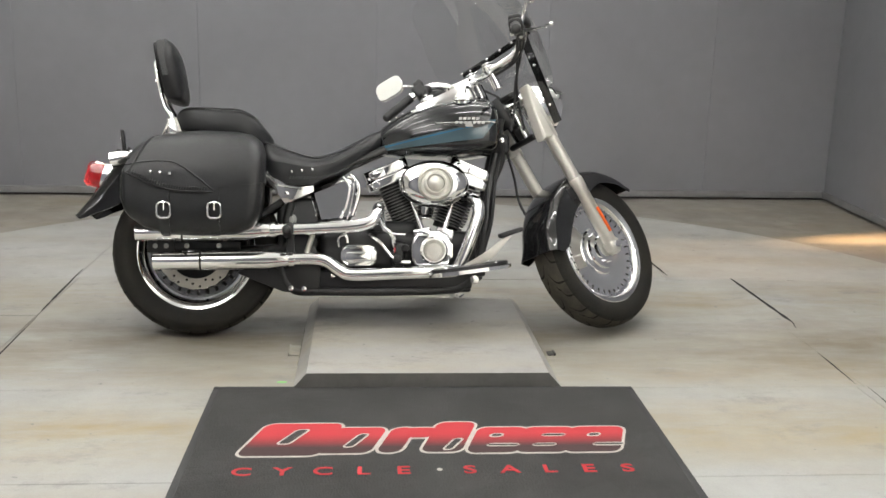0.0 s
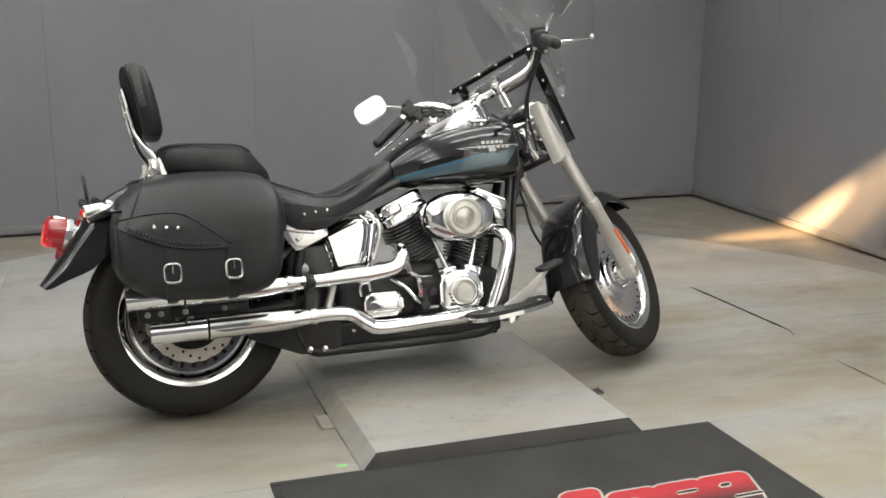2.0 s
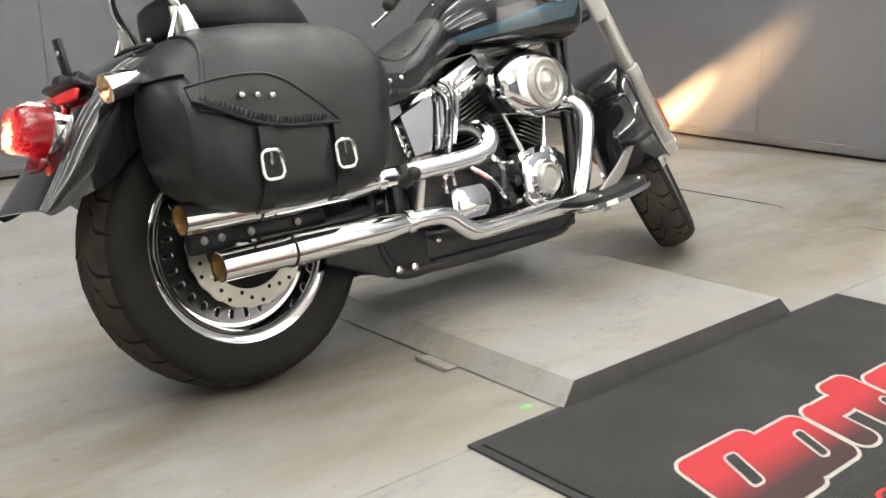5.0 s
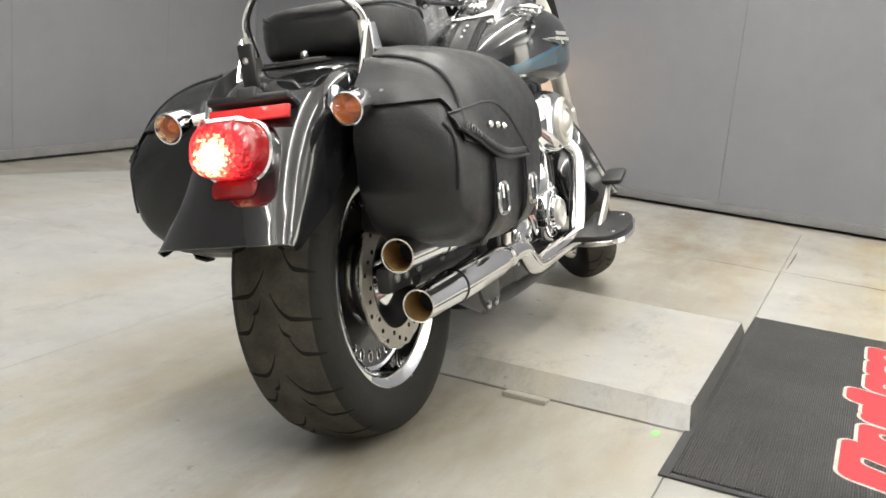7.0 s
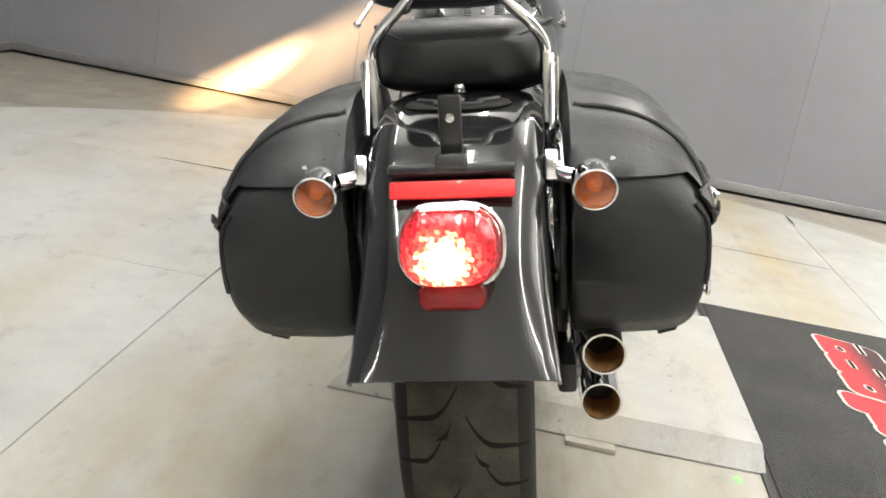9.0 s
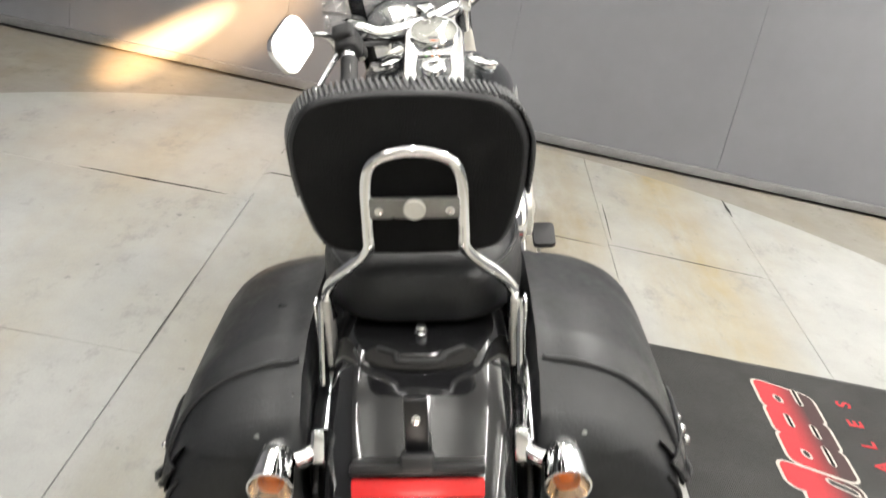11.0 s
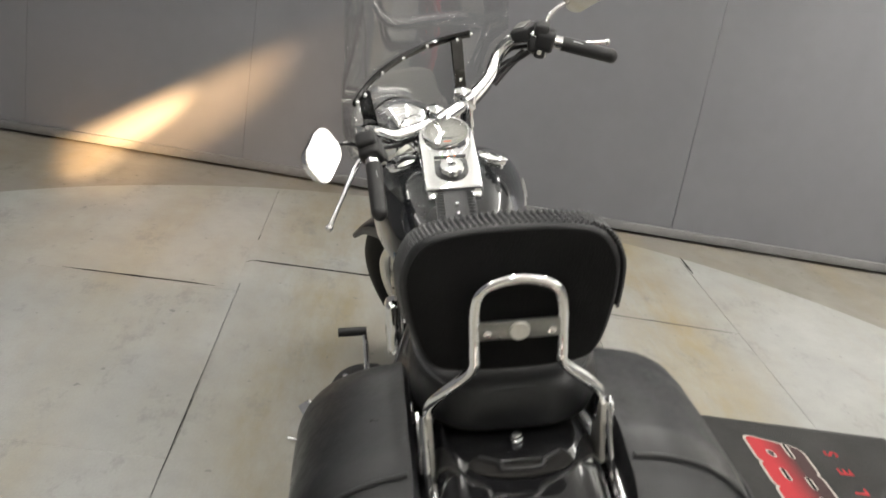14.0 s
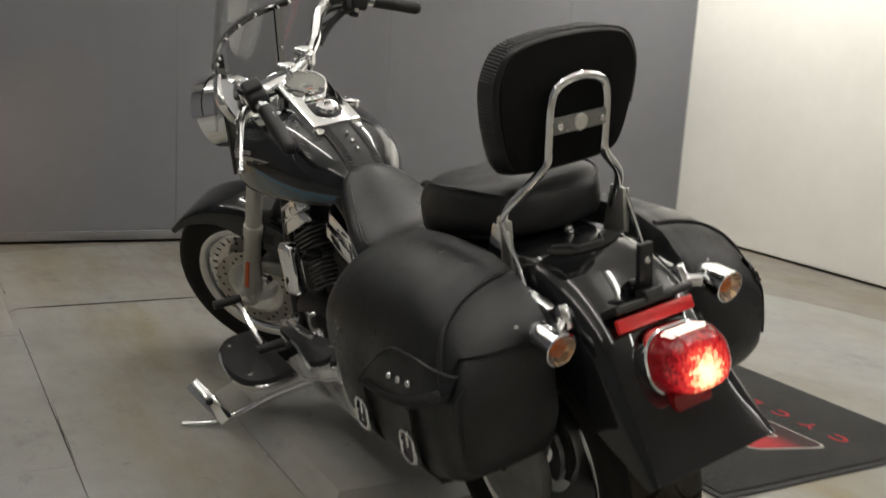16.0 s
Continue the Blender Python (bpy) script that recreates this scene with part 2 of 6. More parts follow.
def lit_lens(name, bulb, size):
    """Red moulded lens lit from inside: the prisms nearest the bulb glow palest."""
    m = material(name, (0.20, 0.003, 0.005), 0.12, coat=1.0)
    n, l = m.node_tree.nodes, m.node_tree.links
    b = n["Principled BSDF"]
    co = n.new("ShaderNodeTexCoord")
    ck = n.new("ShaderNodeTexVoronoi")
    ck.inputs["Scale"].default_value = 190
    l.new(co.outputs["Object"], ck.inputs["Vector"])
    bp = n.new("ShaderNodeBump")
    bp.inputs["Strength"].default_value, bp.inputs["Distance"].default_value = 0.3, 0.002
    l.new(ck.outputs["Distance"], bp.inputs["Height"])
    l.new(bp.outputs[0], b.inputs["Normal"])
    di = n.new("ShaderNodeVectorMath")
    di.operation = "DISTANCE"
    di.inputs[1].default_value = bulb
    l.new(ck.outputs["Position"], di.inputs[0])
    r = n.new("ShaderNodeMapRange")
    r.inputs["From Min"].default_value, r.inputs["From Max"].default_value = 0.004, size
    r.inputs["To Min"].default_value, r.inputs["To Max"].default_value = 1.0, 0.0
    sp_ = n.new("ShaderNodeSeparateColor")
    l.new(ck.outputs["Color"], sp_.inputs[0])
    jit = n.new("ShaderNodeMath")
    jit.operation = "MULTIPLY_ADD"
    jit.inputs[1].default_value = 0.02
    l.new(sp_.outputs[0], jit.inputs[0])
    l.new(di.outputs["Value"], jit.inputs[2])
    l.new(jit.outputs[0], r.inputs["Value"])
    ramp = n.new("ShaderNodeValToRGB")
    ramp.color_ramp.elements[0].color = (0.02, 0.0002, 0.0004, 1)
    ramp.color_ramp.elements[1].color = (1.0, 0.85, 0.5, 1)
    for pos, c in ((0.18, (0.05, 0.0008, 0.002, 1)), (0.38, (0.22, 0.006, 0.008, 1)), (0.54, (0.5, 0.04, 0.025, 1)), (0.68, (1.0, 0.5, 0.25, 1))):
        e = ramp.color_ramp.elements.new(pos)
        e.color = c
    l.new(r.outputs[0], ramp.inputs[0])
    l.new(ramp.outputs[0], b.inputs["Emission Color"])
    b.inputs["Emission Strength"].default_value = 5.0
    return m


M = dict(
    wall_dark=material("wall_dark", (0.184, 0.187, 0.203), 0.72, vary=0.14, scale=1.3, bump=0.15, bump_scale=220),
    wall_white=material("wall_white", (0.88, 0.865, 0.81), 0.7, vary=0.1, scale=1.2, bump=0.2, bump_scale=120),
    ceiling=material("ceiling_paint", (0.78, 0.78, 0.76), 0.9, vary=0.06, scale=2),
    base_trim=material("base_trim", (0.20, 0.20, 0.203), 0.6, vary=0.3, scale=6),
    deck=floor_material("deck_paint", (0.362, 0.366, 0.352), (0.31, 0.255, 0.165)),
    concrete=floor_material("concrete", (0.25, 0.235, 0.205), (0.24, 0.20, 0.14), bands=False),
    pad=floor_material("pad_paint", (0.37, 0.367, 0.35), (0.36, 0.32, 0.23), bands=False),
    seam=material("seam_dirt", (0.10, 0.095, 0.085), 0.9, vary=0.4, scale=8),
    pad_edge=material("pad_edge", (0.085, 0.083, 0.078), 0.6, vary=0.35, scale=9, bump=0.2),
    steel=material("steel", (0.32, 0.32, 0.31), 0.38, 0.9, vary=0.3, scale=14, rough_vary=0.12),
    rotor=material("rotor_steel", (0.56, 0.53, 0.47), 0.36, 0.75, vary=0.2, scale=16, rough_vary=0.1),
    chrome=material("chrome", (0.9, 0.905, 0.915), 0.06, 1.0, rough_vary=0.03, scale=7),
    cover=material("fork_cover_paint", (0.66, 0.645, 0.59), 0.4, 0.25, vary=0.12, scale=10, rough_vary=0.1),
    satin=material("satin_aluminium", (0.60, 0.585, 0.54), 0.38, 0.6, vary=0.15, scale=10, rough_vary=0.1),
    leather=material("black_leather", (0.0115, 0.0122, 0.0138), 0.43, vary=0.35, scale=9, bump=0.13, bump_scale=210, rough_vary=0.18, spec=0.5),
    fabric=material("black_fabric", (0.012, 0.0118, 0.012), 0.95, vary=0.3, scale=20, bump=0.4, bump_scale=400, spec=0.15),
    stitch=material("braided_lace", (0.042, 0.043, 0.045), 0.45, vary=0.3, scale=60),
    rubber=material("tyre_rubber", (0.014, 0.0138, 0.0135), 0.72, vary=0.5, scale=9, second=(0.022, 0.020, 0.016), bump=0.25, bump_scale=150, spec=0.18),
    tread=material("dusty_tread", (0.075, 0.067, 0.052), 0.85, vary=0.6, scale=18, second=(0.03, 0.028, 0.025), bump=0.3, bump_scale=120, spec=0.2),
    groove=material("tyre_groove", (0.018, 0.017, 0.0155), 0.95, spec=0.05),
    blackpaint=material("black_gloss_paint", (0.011, 0.011, 0.012), 0.12, coat=1.0, rough_vary=0.04, scale=4, spec=0.12),
    smoked=material("smoked_chrome", (0.16, 0.16, 0.165), 0.22, 0.9, rough_vary=0.06, scale=9),
    blackmetal=material("black_metal", (0.014, 0.014, 0.015), 0.35, 0.0, vary=0.3, scale=14, rough_vary=0.1),
    engine=material("black_engine", (0.03, 0.03, 0.031), 0.45, 0.4, vary=0.4, scale=20, bump=0.2),
    fin=material("fin_edge", (0.19, 0.19, 0.187), 0.35, 0.85, vary=0.3, scale=30),
    plastic=material("black_plastic", (0.016, 0.016, 0.017), 0.5, bump=0.15, bump_scale=300, vary=0.2),
    red=material("red_lens", (0.14, 0.003, 0.005), 0.2, coat=0.4, emit=(1.0, 0.01, 0.012), power=0.05),
    lit_window=material("lit_clear_window", (0.8, 0.75, 0.7), 0.2, emit=(1.0, 0.88, 0.78), power=3.0),
    # faint emission paints in the light that the reflector would throw back
    reflector=material("red_reflector", (0.62, 0.012, 0.014), 0.25, coat=0.8, bump=0.3, bump_scale=500, emit=(1.0, 0.02, 0.02), power=0.1),
    amber=material("amber_lens", (0.85, 0.26, 0.03), 0.15, coat=1.0, bump=0.2, bump_scale=260),
    orange=material("orange_reflector", (0.75, 0.13, 0.03), 0.2, coat=0.6, bump=0.2, bump_scale=400),
    rust=material("burnt_pipe", (0.52, 0.30, 0.11), 0.55, 0.5, vary=0.5, scale=40),
    # flat black for dirty joints, and for the shade inside holes and hollows
    hollow_black=material("hollow_black", (0.01, 0.009, 0.008), 0.95),
    mirror=material("mirror_glass", (0.92, 0.93, 0.9), 0.02, 1.0),
    dial=material("dial_face", (0.24, 0.24, 0.225), 0.4, 0.3, vary=0.1, scale=30),
    ink=material("dial_ink", (0.03, 0.03, 0.03), 0.6),
    mat=weave_material("mat_ribbed", (0.056, 0.056, 0.054)),
    mat_edge=material("mat_rubber_edge", (0.032, 0.032, 0.033), 0.7, vary=0.3, scale=12, bump=0.2),
    white_print=material("white_print", (0.5, 0.48, 0.43), 0.8, vary=0.3, scale=40, bump=0.3, bump_scale=300),
    red_print=material("red_print", (0.5, 0.028, 0.035), 0.8, vary=0.3, scale=40),
    wordmark=fade_red_material(),
    green=material("green_paint_mark", (0.22, 0.55, 0.18), 0.6),
    badge=material("badge_silver", (0.42, 0.42, 0.41), 0.45, 0.3),
    tube=material("lamp_tube", (1, 1, 1), 0.5, emit=(1.0, 0.97, 0.92), power=5.0),
    plate_white=material("lamp_housing", (0.8, 0.8, 0.78), 0.5, vary=0.05),
    shield=glass("clear_windscreen", (0.975, 0.98, 0.975), 0.03, 0.16, 0.42),
    smoky_lens=glass("smoky_lens", (0.95, 0.72, 0.5), 0.05, 0.2),
    lens=glass("clear_lens", (0.97, 0.97, 0.95), 0.03, 0.08),
)
M["tank"] = tank_material()
M["lit_lens"] = lit_lens("lit_red_lens", (-0.392, 0.006, 0.618), 0.09)

# ---------------------------------------------------------------- mesh helpers
V = Vector


def part(name, bm, mat, parent=None, label="", m=None, angle=38, mats=None):
    """One mesh object from a bmesh, under a thing or a part."""
    if m is not None:
        bm.transform(m)
    bmesh.ops.recalc_face_normals(bm, faces=bm.faces[:])
    me = bpy.data.meshes.new(name)
    for f in bm.faces:
        f.smooth = True
    bm.to_mesh(me)
    bm.free()
    me.set_sharp_from_angle(angle=radians(angle))
    for x in (mats or [mat]):
        me.materials.append(M[x])
    ob = new(name, me)
    if parent is not None:
        # thing > part > sub-part, no deeper
        while parent.parent is not None and parent.parent.parent is not None:
            parent = parent.parent
        ob.parent = parent
    if label:
        tagged(ob, label)
    return ob


def join(*bms):
    """All the given bmeshes in the first one."""
    out = bms[0]
    for other in bms[1:]:
        tmp = bpy.data.meshes.new("tmp")
        other.to_mesh(tmp)
        other.free()
        out.from_mesh(tmp)
        bpy.data.meshes.remove(tmp)
    return out


def loft(rings, caps=True, closed=False):
    """Skin through rings of equally many points; closed: the last ring meets the first."""
    bm = bmesh.new()
    rows = [[bm.verts.new(p) for p in r] for r in rings]
    k = len(rows[0])
    for a, b in zip(rows, rows[1:] + (rows[:1] if closed else [])):
        for i in range(k):
            j = (i + 1) % k
            bm.faces.new((a[i], a[j], b[j], b[i]))
    if caps and not closed:
        bm.faces.new(rows[0][::-1])
        bm.faces.new(rows[-1])
    return bm


def sheet(rows):
    """Open grid of points."""
    bm = bmesh.new()
    g = [[bm.verts.new(p) for p in r] for r in rows]
    for a, b in zip(g, g[1:]):
        for i in range(len(a) - 1):
            bm.faces.new((a[i], a[i + 1], b[i + 1], b[i]))
    return bm


def thick(bm, t):
    bmesh.ops.recalc_face_normals(bm, faces=bm.faces[:])
    bmesh.ops.solidify(bm, geom=bm.faces[:], thickness=t)
    return bm


def smooth_path(pts, per=6, loop=False):
    """Catmull-Rom through the points."""
    p = [V(q) for q in pts]
    out = []
    k = len(p)
    for i in range(k if loop else k - 1):
        a, b, c, d = (p[(i - 1) % k], p[i], p[(i + 1) % k], p[(i + 2) % k]) if loop else (p[max(i - 1, 0)], p[i], p[i + 1], p[min(i + 2, k - 1)])
        for s in range(per):
            t = s / per
            out.append(0.5 * (2 * b + (c - a) * t + (2 * a - 5 * b + 4 * c - d) * t * t + (3 * b - a - 3 * c + d) * t ** 3))
    if not loop:
        out.append(p[-1])
    return out


def tube(pts, r, n=12, per=6, radii=None, loop=False, caps=True, flat=1.0):
    """Round bar along a smooth path; radii: one a given point."""
    path = smooth_path(pts, per, loop) if per > 1 else [V(q) for q in pts]
    k = len(path)
    rings = []
    up = None
    for i, q in enumerate(path):
        d = (path[(i + 1) % k] - path[i - 1]) if loop else (path[min(i + 1, k - 1)] - path[max(i - 1, 0)])
        d.normalize()
        if up is None:
            up = d.orthogonal().normalized()
        up = (up - d * up.dot(d)).normalized()
        side = d.cross(up)
        rr = r
        if radii:
            s = i / per if per > 1 else i
            j = min(int(s), len(radii) - 2)
            rr = radii[j] + (radii[j + 1] - radii[j]) * (s - j)
        rings.append([q + rr * (up * math.cos(a) * flat + side * math.sin(a)) for a in (2 * math.pi * x / n for x in range(n))])
    return loft(rings, caps, loop)


def lathe(prof, m=None, n=32, loop=False, caps=True):
    """Turned shape: (radius, height) pairs about the local z axis."""
    rings = [[(r * math.cos(a), r * math.sin(a), h) for a in (2 * math.pi * x / n for x in range(n))] for r, h in prof]
    bm = loft(rings, caps, loop)
    if m is not None:
        bm.transform(m)
    return bm


def slab(outline, t, m=None, bevel=0.0, seg=2):
    """A flat outline in x, y raised by t in z, with rounded edges."""
    bm = loft([[(x, y, 0) for x, y in outline], [(x, y, t) for x, y in outline]])
    if bevel:
        es = [e for e in bm.edges if len(e.link_faces) == 2 and any(len(f.verts) == len(outline) and len(outline) != 4 for f in e.link_faces)] if len(outline) > 4 else bm.edges[:]
        bmesh.ops.bevel(bm, geom=es, offset=bevel, segments=seg, affect="EDGES", profile=0.5)
    if m is not None:
        bm.transform(m)
    return bm


def box(sx, sy, sz, m=None, bevel=0.004, seg=2):
    bm = bmesh.new()
    bmesh.ops.create_cube(bm, size=1)
    bm.transform(Matrix.Diagonal((sx, sy, sz, 1)))
    if bevel:
        bmesh.ops.bevel(bm, geom=bm.edges[:], offset=bevel, segments=seg, affect="EDGES", profile=0.5)
    if m is not None:
        bm.transform(m)
    return bm


def rounded(w, h, r, k=6):
    """Outline of a rounded rectangle."""
    out = []
    for cx, cy, a0 in ((w / 2 - r, h / 2 - r, 0), (-w / 2 + r, h / 2 - r, 90), (-w / 2 + r, -h / 2 + r, 180), (w / 2 - r, -h / 2 + r, 270)):
        for i in range(k + 1):
            a = radians(a0 + 90 * i / k)
            out.append((cx + r * math.cos(a), cy + r * math.sin(a)))
    return out


def rod(a, b, r, n=12, r2=None):
    return tube([a, b], r, n, per=1, radii=[r, r2 if r2 is not None else r])


def ball(c, r, n=12, flat=1.0):
    bm = bmesh.new()
    bmesh.ops.create_uvsphere(bm, u_segments=n, v_segments=max(6, n // 2), radius=r)
    bm.transform(Matrix.Translation(c) @ Matrix.Diagonal((1, 1, flat, 1)))
    return bm


def aim(c, d, up=(0, 0, 1)):
    """Frame at c whose z axis points along d."""
    return Matrix.Translation(c) @ V(d).to_track_quat("Z", "Y").to_matrix().to_4x4()


def lerp(x, table):
    """Piecewise linear value from (x, value...) rows."""
    if x <= table[0][0]:
        return table[0][1:]
    for a, b in zip(table, table[1:]):
        if x <= b[0]:
            t = (x - a[0]) / (b[0] - a[0])
            t = t * t * (3 - 2 * t) * 0.5 + t * 0.5
            return tuple(p + (q - p) * t for p, q in zip(a[1:], b[1:]))
    return table[-1][1:]


def glide(x, table):
    """Smooth value from (x, value...) rows, with a continuous slope."""
    k = len(table)
    x = min(max(x, table[0][0]), table[-1][0])
    i = max(j for j in range(k - 1) if table[j][0] <= x + 1e-12)
    a, b = table[i], table[i + 1]
    h = b[0] - a[0]
    t = (x - a[0]) / h
    out = []
    for c in range(1, len(a)):
        def slope(j):
            lo, hi = table[max(j - 1, 0)], table[min(j + 1, k - 1)]
            return (hi[c] - lo[c]) / (hi[0] - lo[0])
        out.append((2 * t ** 3 - 3 * t * t + 1) * a[c] + (t ** 3 - 2 * t * t + t) * h * slope(i) + (3 * t * t - 2 * t ** 3) * b[c] + (t ** 3 - t * t) * h * slope(i + 1))
    return tuple(out)


def parts(name, bms, mat, parent, label="", m=None):
    """Each of the bmeshes as a part of its own."""
    return [part(name, b, mat, parent, label, m) for b in bms]


def thing(name, label, category, group="", m=None):
    ob = new(name)
    ob.empty_display_size = 0.1
    if m is not None:
        ob.matrix_world = m
    return tagged(ob, label, category, group)


# ---------------------------------------------------------------- the room
C1, C2, C4 = (4.156, 3.245), (3.60, -3.55), (-4.2, 3.03)
S1, S2, S3 = (1.45, -3.42), (1.45, -5.6), (-4.2, -5.6)


def wall(name, a, b, mat, label, seams):
    """Wall from a to b (inside to the left), built of butted panels on a backing, with thickness outwards."""
    a, b = V((*a, 0)), V((*b, 0))
    d = (b - a).normalized()
    out = V((-d.y, d.x, 0))
    length = (b - a).length
    fr = Matrix(((d.x, out.x, 0, a.x), (d.y, out.y, 0, a.y), (0, 0, 1, 0), (0, 0, 0, 1)))
    back = part(name, box(length + 0.3, 0.12, CEIL, fr @ pose(length / 2, 0.075, CEIL / 2), 0), mat)
    tagged(back, label, "wall", "", "structure")
    cuts = [0.0, *[s for s in seams if 0 < s < length], length]
    for s, e in zip(cuts, cuts[1:]):
        w = e - s - 0.0007
        part("wall_panel", box(w, 0.014, CEIL - 0.02, fr @ pose((s + e) / 2, 0.007, CEIL / 2), 0.0015, 1), mat, back)
    return fr, length


fr1, L1 = wall("wall_north", C4, C1, "wall_dark", "dark grey painted panel wall with fine vertical joints", [1.3, 2.52, 3.74, 4.96, 6.18, 7.4])
fr2, L2 = wall("wall_east", C1, C2, "wall_dark", "dark grey painted panel wall lit by the headlamp beam", [0.95, 2.17, 3.39, 4.61, 5.83])
fr3, L3 = wall("wall_south", C2, S1, "wall_white", "white painted wall, scuffed towards the floor", [2.2])
wall("wall_return", S1, S2, "wall_white", "white painted return wall", [1.2])
# rear and west walls are unseen; their tones shape the reflections on the bike
wall("wall_rear", S2, S3, "wall_dark", "dark grey painted panel wall", [1.8, 3.6])
wall("wall_west", S3, C4, "wall_white", "plain white painted wall", [2.44, 4.88, 7.32])
for fr_, ln in ((fr1, L1), (fr2, L2)):
    tr = part("baseboard", box(ln, 0.022, 0.05, fr_ @ pose(ln / 2, -0.011, 0.029), 0.006, 2), "base_trim")
    tagged(tr, "narrow grey ledge along the wall foot", "baseboard", "", "structure")
ground = part("floor", box(9.2, 9.4, 0.2, pose(0, -1.2, -0.112), 0), "concrete")
tagged(ground, "brownish bare concrete floor beyond the round deck", "floor", "", "structure")
top = part("ceiling", box(9.2, 9.4, 0.12, pose(0, -1.2, CEIL + 0.06), 0), "ceiling")
tagged(top, "plain off-white ceiling", "ceiling", "", "structure")


def ceiling_light(x, y):
    ob = thing("ceiling_light", "white strip light with a bright tube below the ceiling", "ceiling light", "ceiling lights", pose(x, y, HANG))
    part("housing", box(2.4, 0.09, 0.04, pose(0, 0, 0.0), 0.01), "plate_white", ob)
    for hx in (-0.9, 0.9):
        part("hanger", rod((hx, 0, 0.02), (hx, 0, CEIL - HANG), 0.004, 8), "plate_white", ob)
    part("lamp_tube", lathe([(0.001, -1.15), (0.018, -1.145), (0.018, 1.145), (0.001, 1.15)], pose(0, 0, -0.055, 0, 90, 0), 12), "tube", ob)
    return ob


# the fixture at WASH is added too, to carry the unseen wall-brightening lamp
for lx, ly in TUBES:
    ceiling_light(lx, ly)

# ---------------------------------------------------------------- round deck of panels
DC, DR = V((0.91, 0.07)), 2.86


def clip(poly, axis, v, keep_less):
    out = []
    for p, q in zip(poly, poly[1:] + poly[:1]):
        a, b = p[axis] - v, q[axis] - v
        if keep_less:
            a, b = -a, -b
        if a >= 0:
            out.append(p)
        if (a >= 0) != (b >= 0):
            t = a / (a - b)
            out.append((p[0] + (q[0] - p[0]) * t, p[1] + (q[1] - p[1]) * t))
    return out


circle = [(DC.x + DR * math.cos(2 * math.pi * i / 120), DC.y + DR * math.sin(2 * math.pi * i / 120)) for i in range(120)]
deck = part("deck_base", slab([(DC.x + (x - DC.x) * 0.997, DC.y + (y - DC.y) * 0.997) for x, y in circle], 0.009, pose(0, 0, -0.014)), "seam")
tagged(deck, "round grey-painted display deck of butted panels, dusty with tyre marks", "floor", "", "structure")
PANELS = [(-9, -0.69, 0.83, 9), (-0.69, 0.98, 0.83, 9), (0.98, 2.2, 0.83, 9), (2.2, 9, 0.83, 9),
          (-9, -0.67, 0.22, 0.83), (-9, -0.67, -0.62, 0.22), (-0.67, 2.47, -0.62, 0.83), (2.47, 9, 0.22, 0.83), (2.47, 9, -0.62, 0.22),
          (-9, -0.66, -1.3, -0.62), (-0.66, 2.44, -1.3, -0.62), (2.44, 9, -1.3, -0.62), (-9, 0.9, -9, -1.3), (0.9, 9, -9, -1.3)]
for x0, x1, y0, y1 in PANELS:
    g = 0.0008
    poly = circle
    for ax, v, less in ((0, x0 + g, False), (0, x1 - g, True), (1, y0 + g, False), (1, y1 - g, True)):
        poly = clip(poly, ax, v, less)
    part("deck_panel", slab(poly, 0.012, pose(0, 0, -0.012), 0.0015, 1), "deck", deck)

# open joints, dark with dirt
for (x0, y0), (x1, y1), w in (((2.99, -0.646), (2.54, -0.638), 0.003), ((2.468, -0.25), (2.45, -0.6), 0.004), ((2.44, -1.3), (2.482, -0.62), 0.0045), ((2.225, 0.92), (2.215, 1.5), 0.0085), ((1.45, 0.826), (0.98, 0.826), 0.0012), ((-0.67, 0.22), (-0.70, 1.0), 0.006), ((-0.67, 0.22), (-1.5, 0.21), 0.004), ((-0.665, 0.2), (-0.64, -0.55), 0.004),
                              ((3.18, -1.313), (3.43, -1.314), 0.008), ((0.9, 0.83), (1.5, 0.83), 0.0016), ((2.5, 0.83), (2.9, 0.83), 0.003), ((0.45, -0.622), (0.45, 0.33), 0.006)):
    w *= 2.6
    a, b = V((x0, y0, 0)), V((x1, y1, 0))
    d = b - a
    k = max(3, int(d.length / 0.05))
    rows = []
    for i in range(k + 1):
        q = a.lerp(b, i / k)
        jit = (noise.noise(V((q.x * 9, q.y * 9, 3.0)))) * 0.0025
        nrm_ = V((-d.y, d.x, 0)).normalized()
        hw = w / 2 * math.sin(math.pi * (0.06 + 0.88 * i / k)) * (0.7 + 0.5 * noise.noise(V((q.x * 20, q.y * 20, 9.0))))
        rows.append([(q + nrm_ * (jit + e * hw)) + V((0, 0, 0.0004)) for e in (-1, 1)])
    part("open_joint", sheet(rows), "hollow_black", deck)
# one panel edge has buckled up a little, with a dark gap along its crest
ridge, gap = [], []
for i in range(25):
    y = 0.05 + 0.795 * i / 24
    h = 0.014 * min(1.0, math.sin(math.pi * i / 24) * 30)
    ridge.append([(2.28, y, 0.0004), (2.41, y, h * 0.5), (2.511, y, h), (2.521, y, h), (2.64, y, h * 0.6), (2.82, y, 0.0004)])
    w = 0.011 * min(1.0, math.sin(math.pi * (i + 0.3) / 24.6) * 2.5) * (0.75 + 0.3 * noise.noise(V((y * 14, 2.0, 5.0))))
    gap.append([(2.516 - w, y, h + 0.0012), (2.516 + w, y, h + 0.0012)])
part("deck_panel", sheet(ridge), "deck", deck, "buckled panel edge", angle=80)
part("open_joint", sheet(gap), "hollow_black", deck)

